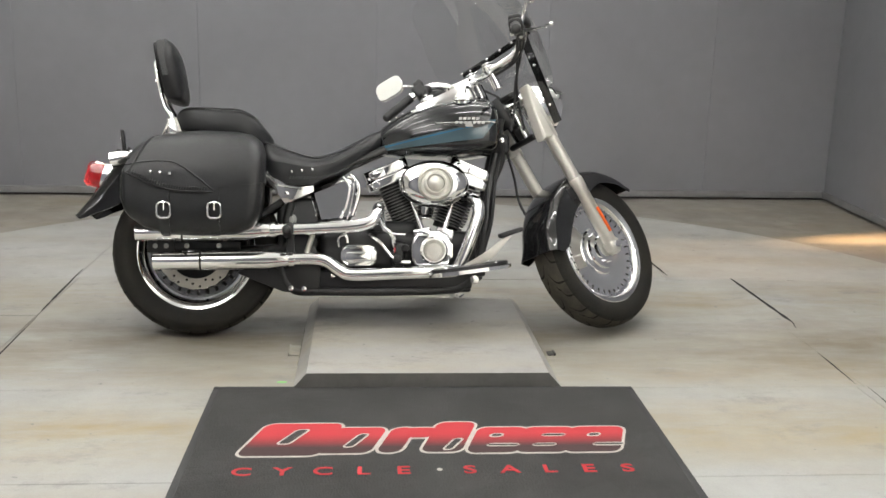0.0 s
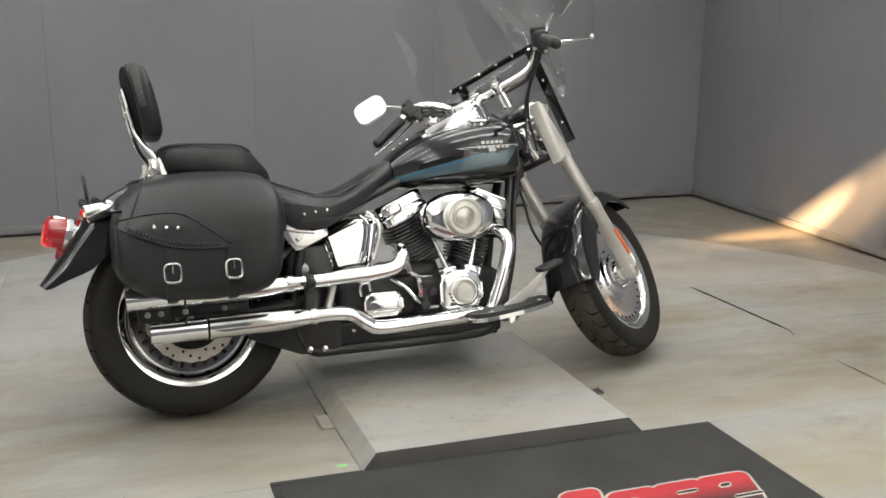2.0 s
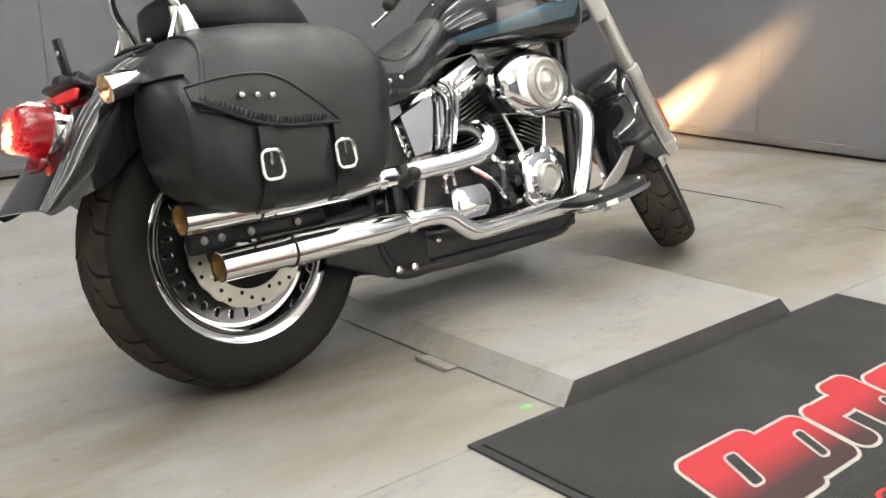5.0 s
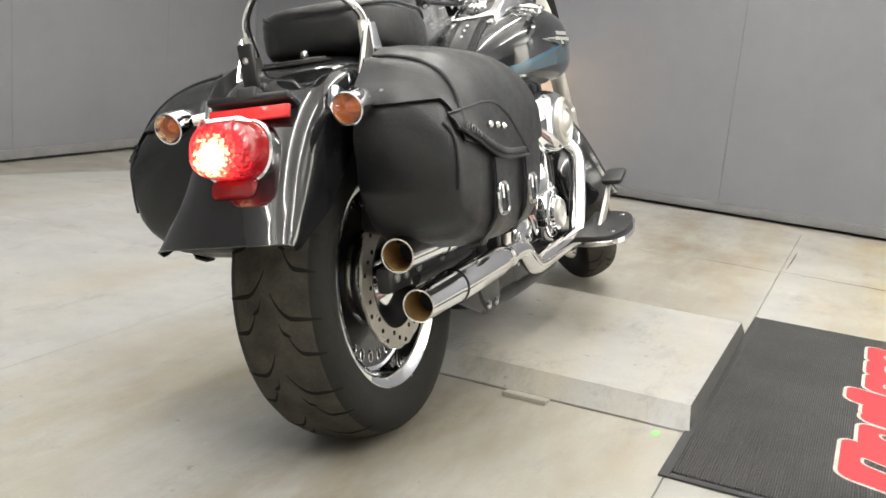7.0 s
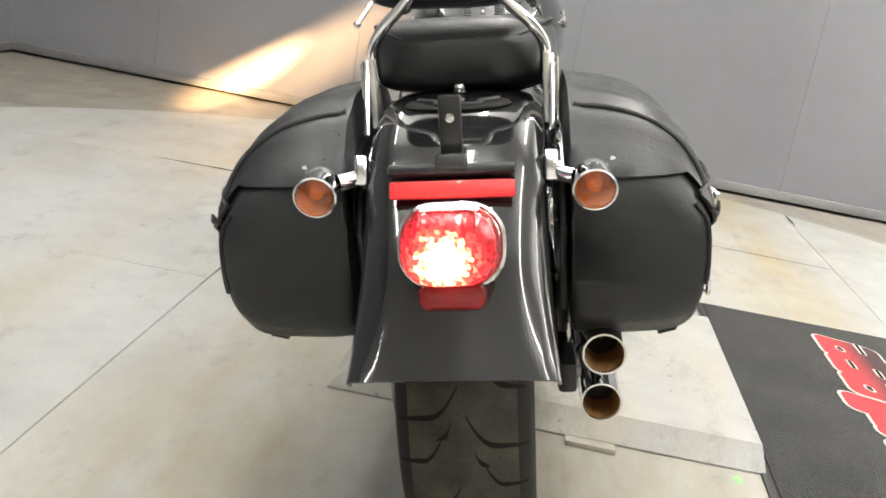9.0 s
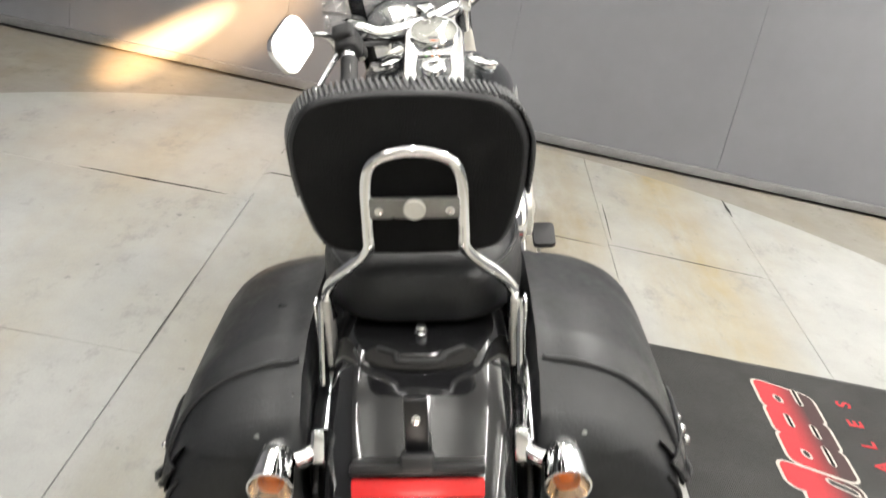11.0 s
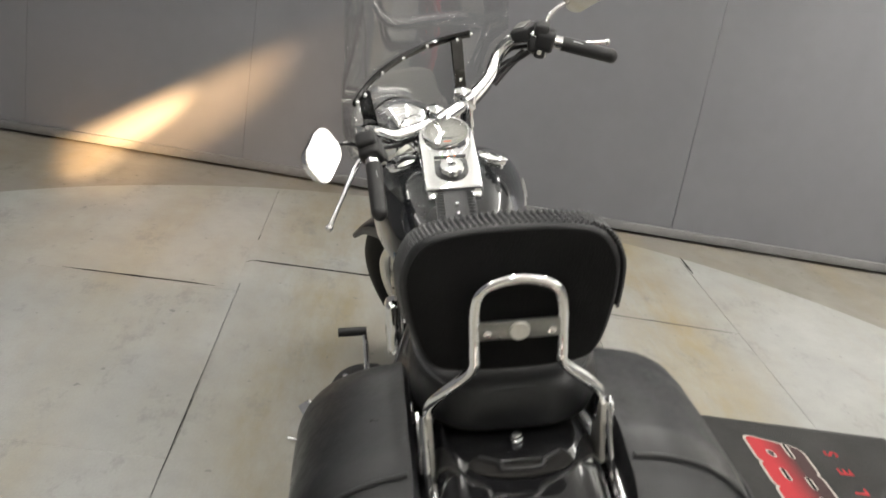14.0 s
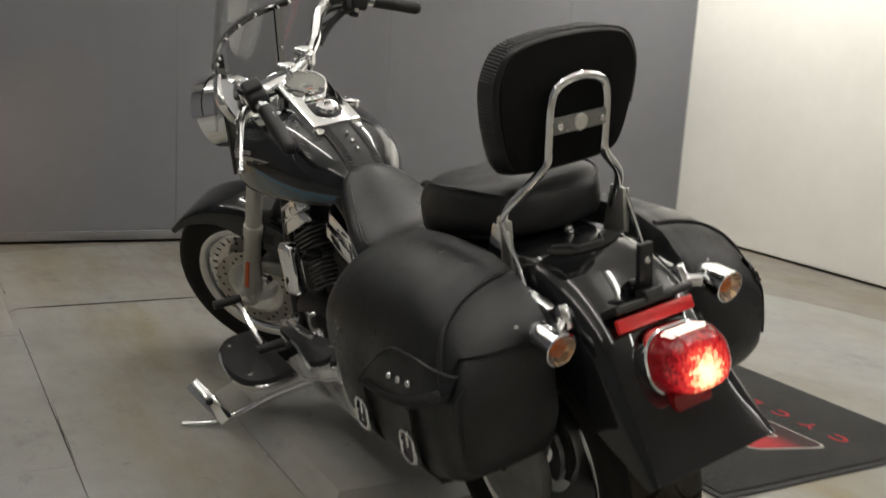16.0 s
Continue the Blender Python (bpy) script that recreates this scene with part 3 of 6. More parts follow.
# low bevelled pad under the motorcycle
pad = thing("floor_pad", "low grey painted steel plate lying between the wheels", "floor plate")
PX0, PX1, PY0, PY1, PH = 0.447, 1.371, -0.622, 0.36, 0.052
IX, IY = 0.044, 0.011
part("top_plate", loft([[(PX0 + IX, PY0 + IY, z), (PX1 - IX, PY0 + IY, z), (PX1 - IX, PY1 - IX, z), (PX0 + IX, PY1 - IX, z)] for z in (0.002, PH)]), "pad", pad)
lip = [[(PX0, PY0), (PX1, PY0), (PX1, PY1), (PX0, PY1)], [(PX0 + IX, PY0 + IY), (PX1 - IX, PY0 + IY), (PX1 - IX, PY1 - IX), (PX0 + IX, PY1 - IX)]]
for k in range(4):
    # a wedge along each edge, sloping up from the deck to the plate
    j = (k + 1) % 4
    bm = bmesh.new()
    lo_ = [bm.verts.new((*q, 0.001)) for q in (lip[0][k], lip[0][j], lip[1][j], lip[1][k])]
    hi_ = [bm.verts.new((*q, z)) for q, z in ((lip[0][k], 0.005), (lip[0][j], 0.005), (lip[1][j], PH + 0.0008), (lip[1][k], PH + 0.0008))]
    bm.faces.new(lo_[::-1]), bm.faces.new(hi_)
    for i in range(4):
        bm.faces.new((lo_[i], lo_[(i + 1) % 4], hi_[(i + 1) % 4], hi_[i]))
    # the steep near edge (k == 0) is coloured darker than the other three
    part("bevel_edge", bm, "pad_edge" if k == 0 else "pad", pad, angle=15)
latch = thing("floor_latch", "small grey metal latch tab lying at the plate's edge", "latch", "", pose(0.425, -0.235, 0))
part("tab", join(box(0.04, 0.11, 0.004, pose(0, 0, 0.004, 0, 3, 0), 0.0015), box(0.006, 0.11, 0.012, pose(-0.02, 0, 0.006), 0.002)), "pad", latch)
latch_b = thing("floor_latch", "small dark latch tab beside the plate's far edge", "latch", "", pose(1.40, -0.27, 0))
part("tab", join(box(0.03, 0.045, 0.004, pose(0, 0, 0.004, 0, -3, 0), 0.0015), box(0.008, 0.045, 0.010, pose(0.012, 0, 0.006), 0.002)), "pad_edge", latch_b)
mark = part("paint_mark", lathe([(0.001, 0), (0.014, 0.0), (0.010, 0.0012), (0.001, 0.0015)], pose(0.403, -0.555, 0.0006) @ Matrix.Diagonal((1.3, 0.7, 1, 1)), 14), "green")
tagged(mark, "small bright green paint dab on the deck", "paint mark")

# ---------------------------------------------------------------- mat
rug = thing("floor_mat", "black ribbed rubber-edged mat with a red and white wordmark", "mat")
mf = pose(0.895, -1.075, 0, 0, 0, -0.6)
part("carpet", box(1.395, 0.875, 0.008, mf @ pose(0, 0, 0.006), 0.003), "mat", rug)
part("rubber_edge", join(box(1.44, 0.022, 0.006, mf @ pose(0, 0.449, 0.0035), 0.0028), box(1.44, 0.022, 0.006, mf @ pose(0, -0.449, 0.0035), 0.0028),
                         box(0.022, 0.876, 0.006, mf @ pose(-0.709, 0, 0.0035), 0.0028), box(0.022, 0.876, 0.006, mf @ pose(0.709, 0, 0.0035), 0.0028)), "mat_edge", rug)


def blob(cx, cy, w, h, slant, grow, r=0.03):
    """A slanted rounded block of the wordmark."""
    return [(cx + x + slant * y, cy + y) for x, y in rounded(w + 2 * grow, h + 2 * grow, r + grow, 5)]


WY = -0.006
BLOBS = [(0.475, -1.045, 0.235, 0.225), (0.65, -1.055, 0.165, 0.178), (0.785, -1.055, 0.07, 0.175), (0.855, -1.005, 0.11, 0.07), (0.945, -1.035, 0.12, 0.212), (1.09, -1.06, 0.155, 0.178), (1.235, -1.06, 0.155, 0.178), (1.385, -1.06, 0.17, 0.178)]
for grow, h0, mt, nm in ((0.009, 0.0102, "white_print", "wordmark_outline"), (0.0, 0.0112, "wordmark", "wordmark_letter")):
    for i, (cx, cy, w, h) in enumerate(BLOBS):
        part(nm, slab(blob(cx, cy + WY, w, h, 0.32, grow), 0.0006, pose(0, 0, h0 + 0.00004 * i)), mt, rug)
for cx, cy, w, h in ((0.478, -1.03, 0.03, 0.095), (0.665, -1.06, 0.022, 0.085), (0.952, -1.09, 0.02, 0.07), (1.09, -1.03, 0.03, 0.014), (1.10, -1.098, 0.085, 0.008), (1.265, -1.03, 0.06, 0.008), (1.225, -1.098, 0.06, 0.008), (1.39, -1.03, 0.03, 0.014), (1.42, -1.098, 0.085, 0.008)):
    part("wordmark_outline", slab(blob(cx, cy + WY, w, h, 0.55, 0.007, 0.008), 0.0005, pose(0, 0, 0.0121)), "white_print", rug)
    part("wordmark_gap", slab(blob(cx, cy + WY, w, h, 0.55, 0.0, 0.008), 0.0005, pose(0, 0, 0.0127)), "mat", rug)


def lettering(text, x, y, z, size, mat, parent, stretch=1.0):
    """One built-in-font character as a thin mesh."""
    cu = bpy.data.curves.new("letter", "FONT")
    cu.body, cu.size, cu.extrude, cu.offset, cu.align_x = text, size, 0.0005, size * 0.02, "CENTER"
    tmp = bpy.data.objects.new("letter", cu)
    scene.collection.objects.link(tmp)
    me = bpy.data.meshes.new_from_object(tmp.evaluated_get(bpy.context.evaluated_depsgraph_get()))
    bpy.data.objects.remove(tmp)
    me.transform(pose(x, y, z) @ Matrix.Diagonal((stretch, 1, 1, 1)))
    me.materials.clear()
    me.materials.append(M[mat])
    ob = new("letter", me)
    ob.parent = parent
    return ob


for i, ch in enumerate("CYCLE"):
    lettering(ch, 0.352 + 0.1115 * i, -1.284, 0.0112, 0.066, "red_print", rug, 1.25)
for i, ch in enumerate("SALES"):
    lettering(ch, 0.985 + 0.1125 * i, -1.284, 0.0112, 0.066, "red_print", rug, 1.25)
part("print_dot", lathe([(0.001, 0), (0.008, 0), (0.008, 0.001), (0.001, 0.0012)], pose(0.9, -1.26, 0.0105), 12), "white_print", rug)

# ---------------------------------------------------------------- motorcycle
# Own frame: x ahead, y to its left, z up, origin on the ground under the rear wheel. It leans to its left on the side stand.
BIKE = Matrix.Translation((0, -0.029, 0)) @ pose(0, 0, 0, 0, 0, 2.1) @ pose(0, 0, 0, -12, 0, 0)
bike = thing("motorcycle", "black and teal cruiser motorcycle with leather saddlebags", "motorcycle", "", BIKE)
RX, RZ, FX, FZ = 0.036, 0.33, 1.645, 0.322
RAKE = radians(30.5)
UP = V((-math.sin(RAKE), 0, math.cos(RAKE)))
PIV = V((1.807, 0, 0))
STEER = Matrix.Translation(PIV) @ Matrix.Rotation(radians(38), 4, UP) @ Matrix.Translation(-PIV)


def axle(x, y, z):
    """Frame at a wheel's middle whose z axis points to the motorcycle's right."""
    return Matrix.Translation((x, y, z)) @ Matrix.Rotation(radians(90), 4, "X")


def both(build):
    """The part built for the right side, and its mirror for the left."""
    return [build(-1), build(1)]


# ---- wheels
def tyre_profile(R, w, rim):
    h = w / 2
    return [(rim, -h * 0.78), (rim + 0.012, -h * 0.86), (rim + (R - rim) * 0.35, -h * 0.98), (rim + (R - rim) * 0.55, -h), (rim + (R - rim) * 0.78, -h * 0.93),
            (R - (R - rim) * 0.12, -h * 0.77), (R - (R - rim) * 0.04, -h * 0.5), (R - 0.001, -h * 0.22), (R, 0)]


def tread_height(R, w, rim, s):
    """Radius of the tread at a share s of the half width."""
    pr = tyre_profile(R, w, rim)[::-1]
    hs = [(-p[1] / (w / 2), p[0]) for p in pr]
    for (a, ra), (b, rb) in zip(hs, hs[1:]):
        if s <= b:
            return ra + (rb - ra) * (s - a) / (b - a)
    return hs[-1][1]


def wheel(name, c, R, w, rim, label, m, disc_side):
    fr = m @ axle(*c)
    rw = w / 2 * 0.80
    prof = [(rim + 0.004, -rw + 0.012), (rim + 0.012, -rw - 0.001), (rim + 0.006, -rw - 0.004), (rim - 0.012, -rw + 0.002), (rim - 0.020, -rw + 0.010), (rim - 0.023, -rw * 0.62), (rim - 0.027, -rw * 0.45), (rim - 0.036, -0.035), (rim - 0.05, -0.031), (0.102, -0.031), (0.098, -0.042), (0.080, -0.044), (0.078, -0.056), (0.060, -0.060), (0.056, -0.072), (0.040, -0.078), (0.001, -0.080)]
    full = prof + [(r, -h) for r, h in prof[::-1]]
    hub = part(name, lathe(full, fr, 64, caps=False), "chrome", bike, label, angle=30)
    tp = tyre_profile(R, w, rim)
    ring = tp + [(r, -h) for r, h in tp[-2::-1]] + [(rim - 0.004, w * 0.3), (rim - 0.004, -w * 0.3)]
    part("tyre", lathe(ring, fr, 72, loop=True), "rubber", hub, "black rubber tyre with swept tread grooves", angle=50)
    h = w / 2
    tr_ = [(R - (R - rim) * 0.12 + 0.0004, -h * 0.772), (R - (R - rim) * 0.04 + 0.0006, -h * 0.5), (R - 0.0002, -h * 0.22), (R + 0.0008, 0)]
    part("tread", lathe(tr_ + [(r, -q) for r, q in tr_[-2::-1]], fr, 72, caps=False), "tread", hub, "dusty worn tread", angle=50)
    if w > 0.17:
        parts("wheel_disc", [lathe([(rim - 0.036, sd * 0.0372), (rim - 0.05, sd * 0.0345), (0.10, sd * 0.034)], fr, 64, caps=False) for sd in (-1, 1)], "smoked", hub, "dark polished wheel disc")
    # swept grooves
    gs = []
    count = 13
    for side in (-1, 1):
        for k in range(count):
            # a long bent groove from near the middle to the shoulder, then a short hooked one
            for s0, s1, bend, shift in ((0.05, 0.93, 0.13, 0.0), (0.30, 0.90, 0.10, 0.5), (0.16, 0.36, 0.05, 0.34)):
                a0 = 2 * math.pi * (k + shift + (0.27 if side > 0 else 0)) / count
                rows = []
                for i in range(11):
                    u = i / 10
                    q = s0 + (s1 - s0) * u
                    a = a0 + bend * (1.0 - (1.0 - min(1.0, u * 2.2)) ** 2) + 0.03 * u
                    wd = (0.002 + 0.0025 * math.sin(min(1.0, u * 1.15) * math.pi) ** 0.6) / R
                    r = tread_height(R, w, rim, q) + 0.0018
                    rows.append([fr @ V((r * math.cos(a + e), r * math.sin(a + e), side * q * w / 2)) for e in (-wd, wd)])
                gs.append(sheet(rows))
    tagged(part("tread_groove", join(*gs), "groove", hub), kind="stuff")
    # oval holes round the disc, as black lumps in place of shaded openings
    holes = []
    count = 28 if w > 0.17 else 34
    for k in range(count):
        a = 2 * math.pi * k / count
        for sd in (-1, 1):
            holes.append(ball((0, 0, 0), 0.006 if w > 0.17 else 0.005, 10, 0.4))
            holes[-1].transform(fr @ Matrix.Rotation(a, 4, "Z") @ pose(rim - (0.056 if w > 0.17 else 0.041), 0, sd * (0.0352 if w > 0.17 else 0.0335)) @ Matrix.Diagonal((1.8, 0.8, 1, 1)))
    parts("wheel_hole", holes, "hollow_black", hub)
    if w > 0.17:
        parts("hole_rim", [lathe([(0.0085, 0.0), (0.010, 0.0014), (0.0114, 0.0)], fr @ Matrix.Rotation(2 * math.pi * k / count, 4, "Z") @ pose(rim - 0.056, 0, 0.0348) @ Matrix.Diagonal((1.25, 0.75, 1, 1)), 12, caps=False) for k in range(count)], "chrome", hub)
    # valve stem, axle nuts
    parts("axle_nut", [lathe([(0.001, 0.14), (0.016, 0.137), (0.018, 0.12), (0.018, 0.06)], fr, 6, caps=False), lathe([(0.018, -0.06), (0.018, -0.12), (0.016, -0.137), (0.001, -0.14)], fr, 6, caps=False)], "chrome", hub)
    # brake disc with carrier
    s = disc_side
    dz = s * (0.072 if w < 0.17 else 0.092)
    outer = [(0.1455 + 0.0012 * (1 if (k // 3) % 2 else -1), 2 * math.pi * k / 120) for k in range(120)]
    bm = bmesh.new()
    lv = [[bm.verts.new(fr @ V((r * math.cos(a), r * math.sin(a), dz + e))) for r, a in (outer if q else [(0.104, a) for _, a in outer])] for q, e in ((1, -0.003), (1, 0.003), (0, 0.003), (0, -0.003))]
    for a, b in zip(lv, lv[1:] + lv[:1]):
        for i in range(120):
            j = (i + 1) % 120
            bm.faces.new((a[i], a[j], b[j], b[i]))
    disc = part("brake_disc", bm, "rotor", hub, "pale drilled steel brake disc")
    dots = [lathe([(0.001, -0.0042), (0.005, -0.0041), (0.005, 0.0041), (0.001, 0.0042)], fr @ Matrix.Rotation(2 * math.pi * k / 30, 4, "Z") @ pose(0.114 + 0.0105 * (k % 3), 0, dz), 8) for k in range(30)]
    parts("drill_hole", dots, "hollow_black", hub)
    part("disc_carrier", lathe([(0.106, dz - 0.002), (0.106, dz + 0.002), (0.06, s * 0.06), (0.05, s * 0.05)], fr, 40, caps=False), "blackmetal" if w > 0.17 else "chrome", hub)
    return hub


I4 = Matrix.Identity(4)
wheel("rear_wheel", (RX, 0, RZ), 0.326, 0.200, 0.218, "chrome disc wheel with a wide black tyre", I4, 1)
wheel("front_wheel", (FX, 0, FZ), 0.316, 0.134, 0.218, "chrome disc wheel turned to its left", STEER, -1)

# ---- frame
ft = []
for s in (-1, 1):
    ft.append(tube([(0.40, s * 0.12, 0.52), (0.36, s * 0.13, 0.32), (0.40, s * 0.13, 0.19), (0.55, s * 0.13, 0.175), (0.95, s * 0.12, 0.175), (1.08, s * 0.115, 0.20), (1.15, s * 0.10, 0.33), (1.19, s * 0.07, 0.6), (1.235, s * 0.03, 0.82)], 0.017, 12))
    ft.append(tube([(1.22, s * 0.02, 0.86), (0.95, s * 0.05, 0.80), (0.6, s * 0.10, 0.66), (0.42, s * 0.12, 0.56)], 0.017, 10))
    ft.append(tube([(0.47, s * 0.115, 0.36), (0.3, s * 0.128, 0.335), (RX, s * 0.13, RZ)], 0.022, 10))
    ft.append(tube([(0.42, s * 0.118, 0.56), (0.25, s * 0.128, 0.45), (RX, s * 0.13, RZ)], 0.015, 10))
ft.append(rod((1.215, 0, 0.945), (1.285, 0, 0.835), 0.032, 20))
ft.append(rod((0.47, -0.14, 0.36), (0.47, 0.14, 0.36), 0.03, 16))
ft.append(box(0.66, 0.2, 0.05, pose(0.78, 0, 0.19), 0.012))
part("frame", join(*ft), "blackmetal", bike, "black tubular steel frame")
parts("frame_bolt", [lathe([(0.001, 0.006), (0.010, 0.004), (0.011, 0)], aim((x, -0.152, z), (0, -1, 0)), 8) for x, z in ((0.40, 0.19), (0.45, 0.188))], "chrome", bike)

sill = part("frame_sill", box(0.64, 0.255, 0.085, pose(0.79, 0, 0.222), 0.014, 3), "blackmetal", bike, "black lower frame plate under the engine")
for s in (-1, 1):
    f = Matrix(((1, 0, 0, 0), (0, 0, s, s * 0.131), (0, 1, 0, 0), (0, 0, 0, 1)))
    part("frame_gusset", slab([(0.20, 0.246), (0.37, 0.176), (0.47, 0.168), (0.51, 0.185), (0.515, 0.30), (0.46, 0.42), (0.405, 0.40), (0.388, 0.262), (0.21, 0.268)], 0.012, f, 0.003), "blackmetal", bike, "black triangular frame plate")
parts("sill_bolt", [lathe([(0.001, 0.007), (0.008, 0.005), (0.009, 0)], aim((x, -0.128, 0.236), (0, -1, 0)), 8) for x in (0.56, 0.70, 0.74, 0.95)], "chrome", sill)
part("caliper_bracket", join(box(0.10, 0.03, 0.05, pose(-0.085, -0.152, 0.352), 0.008, 2), box(0.25, 0.016, 0.034, pose(0.085, -0.15, 0.354), 0.005, 2)), "engine", bike, "dark brake caliper bracket")
parts("bracket_bolt", [lathe([(0.001, 0.007), (0.009, 0.005), (0.010, 0)], aim((x, -0.160 if x > -0.03 else -0.166, 0.354), (0, -1, 0)), 10) for x in (-0.105, -0.065, 0.01, 0.13)], "steel", bike)

# ---- engine
case = join(box(0.36, 0.24, 0.17, pose(0.95, 0, 0.325), 0.04, 4), box(0.30, 0.26, 0.15, pose(0.66, 0, 0.335), 0.035, 4), box(0.2, 0.2, 0.1, pose(0.80, 0, 0.40), 0.03, 3))
engine = part("engine", case, "engine", bike, "air-cooled V-twin engine, black with chrome covers")


def cylinder(base, lean):
    """One finned barrel and head with its chrome rocker box."""
    f = Matrix.Translation(base) @ Matrix.Rotation(lean, 4, "Y")
    body = [lathe([(0.052, 0.0), (0.055, 0.2)], f, 20)]
    cyl = part("cylinder", join(*body), "engine", bike)
    for k in range(14):
        w = 0.125 + (0.028 if k > 8 else 0.012 * math.sin(k / 8 * 3.1))
        d = 0.16 if k > 8 else 0.145
        part("cooling_fin", slab(rounded(w, d, 0.035, 4), 0.0038, f @ pose(0, 0, 0.022 + 0.0125 * k)), "fin", cyl)
    rk = f @ pose(0, 0, 0.2)
    box1 = join(slab(rounded(0.185, 0.19, 0.03, 5), 0.034, rk, 0.006, 3), slab(rounded(0.178, 0.18, 0.03, 5), 0.042, rk @ pose(0, 0, 0.0355), 0.012, 4), slab(rounded(0.06, 0.188, 0.01, 4), 0.03, rk @ pose(-0.035, 0, 0.036), 0.005, 2))
    rb = part("rocker_box", box1, "chrome", cyl, "polished chrome rocker box")
    parts("bolt", [lathe([(0.001, 0.012), (0.008, 0.010), (0.009, 0)], rk @ pose(x, -0.084, 0.018, 90, 0, 0), 8) for x in (-0.05, 0.05)], "chrome", cyl)
    return f


cyl_r = cylinder((0.872, 0.0, 0.415), radians(-22.5))
cyl_f = cylinder((1.012, 0.0, 0.415), radians(22.5))
for a, b in (((0.912, -0.14, 0.405), (0.83, -0.118, 0.62)), ((0.992, -0.14, 0.405), (1.06, -0.118, 0.62))):
    part("pushrod_tube", join(rod(a, b, 0.0052, 12), rod(a, V(a).lerp(V(b), 0.2), 0.010, 12), rod(V(a).lerp(V(b), 0.2), V(a).lerp(V(b), 0.42), 0.0078, 12)), "chrome", bike)
parts("tappet_block", [box(0.07, 0.04, 0.045, pose(0.908, -0.138, 0.40, 0, -12, 0), 0.008), box(0.07, 0.04, 0.045, pose(0.997, -0.138, 0.40, 0, 12, 0), 0.008)], "chrome", bike)
# timing cover
tc = part("timing_cover", join(slab(rounded(0.16, 0.15, 0.05, 6), 0.05, aim((0.945, -0.122, 0.335), (0, -1, 0)) @ pose(0, 0, 0), 0.012, 3),
                               lathe([(0.056, 0.03), (0.054, 0.055), (0.048, 0.060)], aim((0.951, -0.122, 0.336), (0, -1, 0)), 32)), "chrome", bike, "chrome timing cover with a ribbed round cap")
part("cover_cap", lathe([(0.042, 0.0), (0.042, 0.010), (0.038, 0.014), (0.035, 0.010), (0.032, 0.013), (0.028, 0.010), (0.001, 0.011)], aim((0.951, -0.180, 0.336), (0, -1, 0)), 40, caps=False), "satin", tc)
parts("cover_rib", [box(0.003, 0.012, 0.008, aim((0.951, -0.178, 0.336), (0, -1, 0)) @ Matrix.Rotation(2 * math.pi * k / 26, 4, "Z") @ pose(0, 0.049, 0), 0.001, 1) for k in range(7, 20)], "hollow_black", tc)
# gearbox side cover
gc = part("gearbox_cover", join(slab(rounded(0.138, 0.082, 0.026, 5), 0.035, aim((0.66, -0.135, 0.316), (0, -1, 0)), 0.010, 3), slab(rounded(0.10, 0.036, 0.010, 4), 0.008, aim((0.66, -0.168, 0.312), (0, -1, 0)), 0.003, 2)), "chrome", bike, "chrome gearbox cover with an embossed bar")
part("filler_loop", tube([(0.585, -0.16, 0.35), (0.583, -0.163, 0.385), (0.61, -0.163, 0.395), (0.618, -0.16, 0.365)], 0.006, 8), "chrome", gc)
# black details between engine and gearbox
parts("engine_hose", [tube([(0.735, -0.14, 0.49), (0.75, -0.165, 0.43), (0.79, -0.165, 0.395), (0.80, -0.15, 0.33)], 0.009, 8), tube([(0.75, -0.15, 0.50), (0.77, -0.17, 0.41), (0.84, -0.16, 0.395)], 0.006, 8), tube([(0.70, -0.14, 0.40), (0.75, -0.16, 0.36), (0.80, -0.16, 0.30), (0.86, -0.15, 0.29)], 0.008, 8)], "chrome", bike)
part("oil_filter_mount", join(box(0.05, 0.05, 0.09, pose(0.815, -0.13, 0.32), 0.012, 3), lathe([(0.001, 0.02), (0.016, 0.018), (0.018, 0)], aim((0.81, -0.155, 0.30), (0, -1, 0)), 14), lathe([(0.001, 0.02), (0.014, 0.018), (0.016, 0)], aim((0.84, -0.155, 0.345), (0, -1, 0)), 14)), "blackmetal", bike)


# air cleaner: oval dish with a stepped round boss
def oval(a, b, y, cx=0.952, cz=0.594, n=56):
    return [(cx + a * math.cos(2 * math.pi * k / n), y, cz + b * math.sin(2 * math.pi * k / n)) for k in range(n)]


ac = part("air_cleaner", loft([oval(0.122, 0.080, -0.120), oval(0.134, 0.090, -0.128), oval(0.137, 0.092, -0.150), oval(0.136, 0.091, -0.175), oval(0.129, 0.086, -0.192), oval(0.113, 0.077, -0.206), oval(0.088, 0.064, -0.215), oval(0.062, 0.058, -0.218)]), "chrome", bike, "oval chrome air cleaner cover", angle=50)
part("cover_boss", lathe([(0.068, -0.004), (0.068, 0.008), (0.060, 0.013), (0.054, 0.006), (0.046, 0.006), (0.044, 0.012), (0.036, 0.014), (0.032, 0.008), (0.020, 0.018), (0.001, 0.022)], aim((0.952, -0.217, 0.594), (0, -1, 0)), 44, caps=False), "satin", ac)
part("breather_body", loft([oval(0.11, 0.07, -0.06), oval(0.12, 0.078, -0.12)]), "blackmetal", ac)

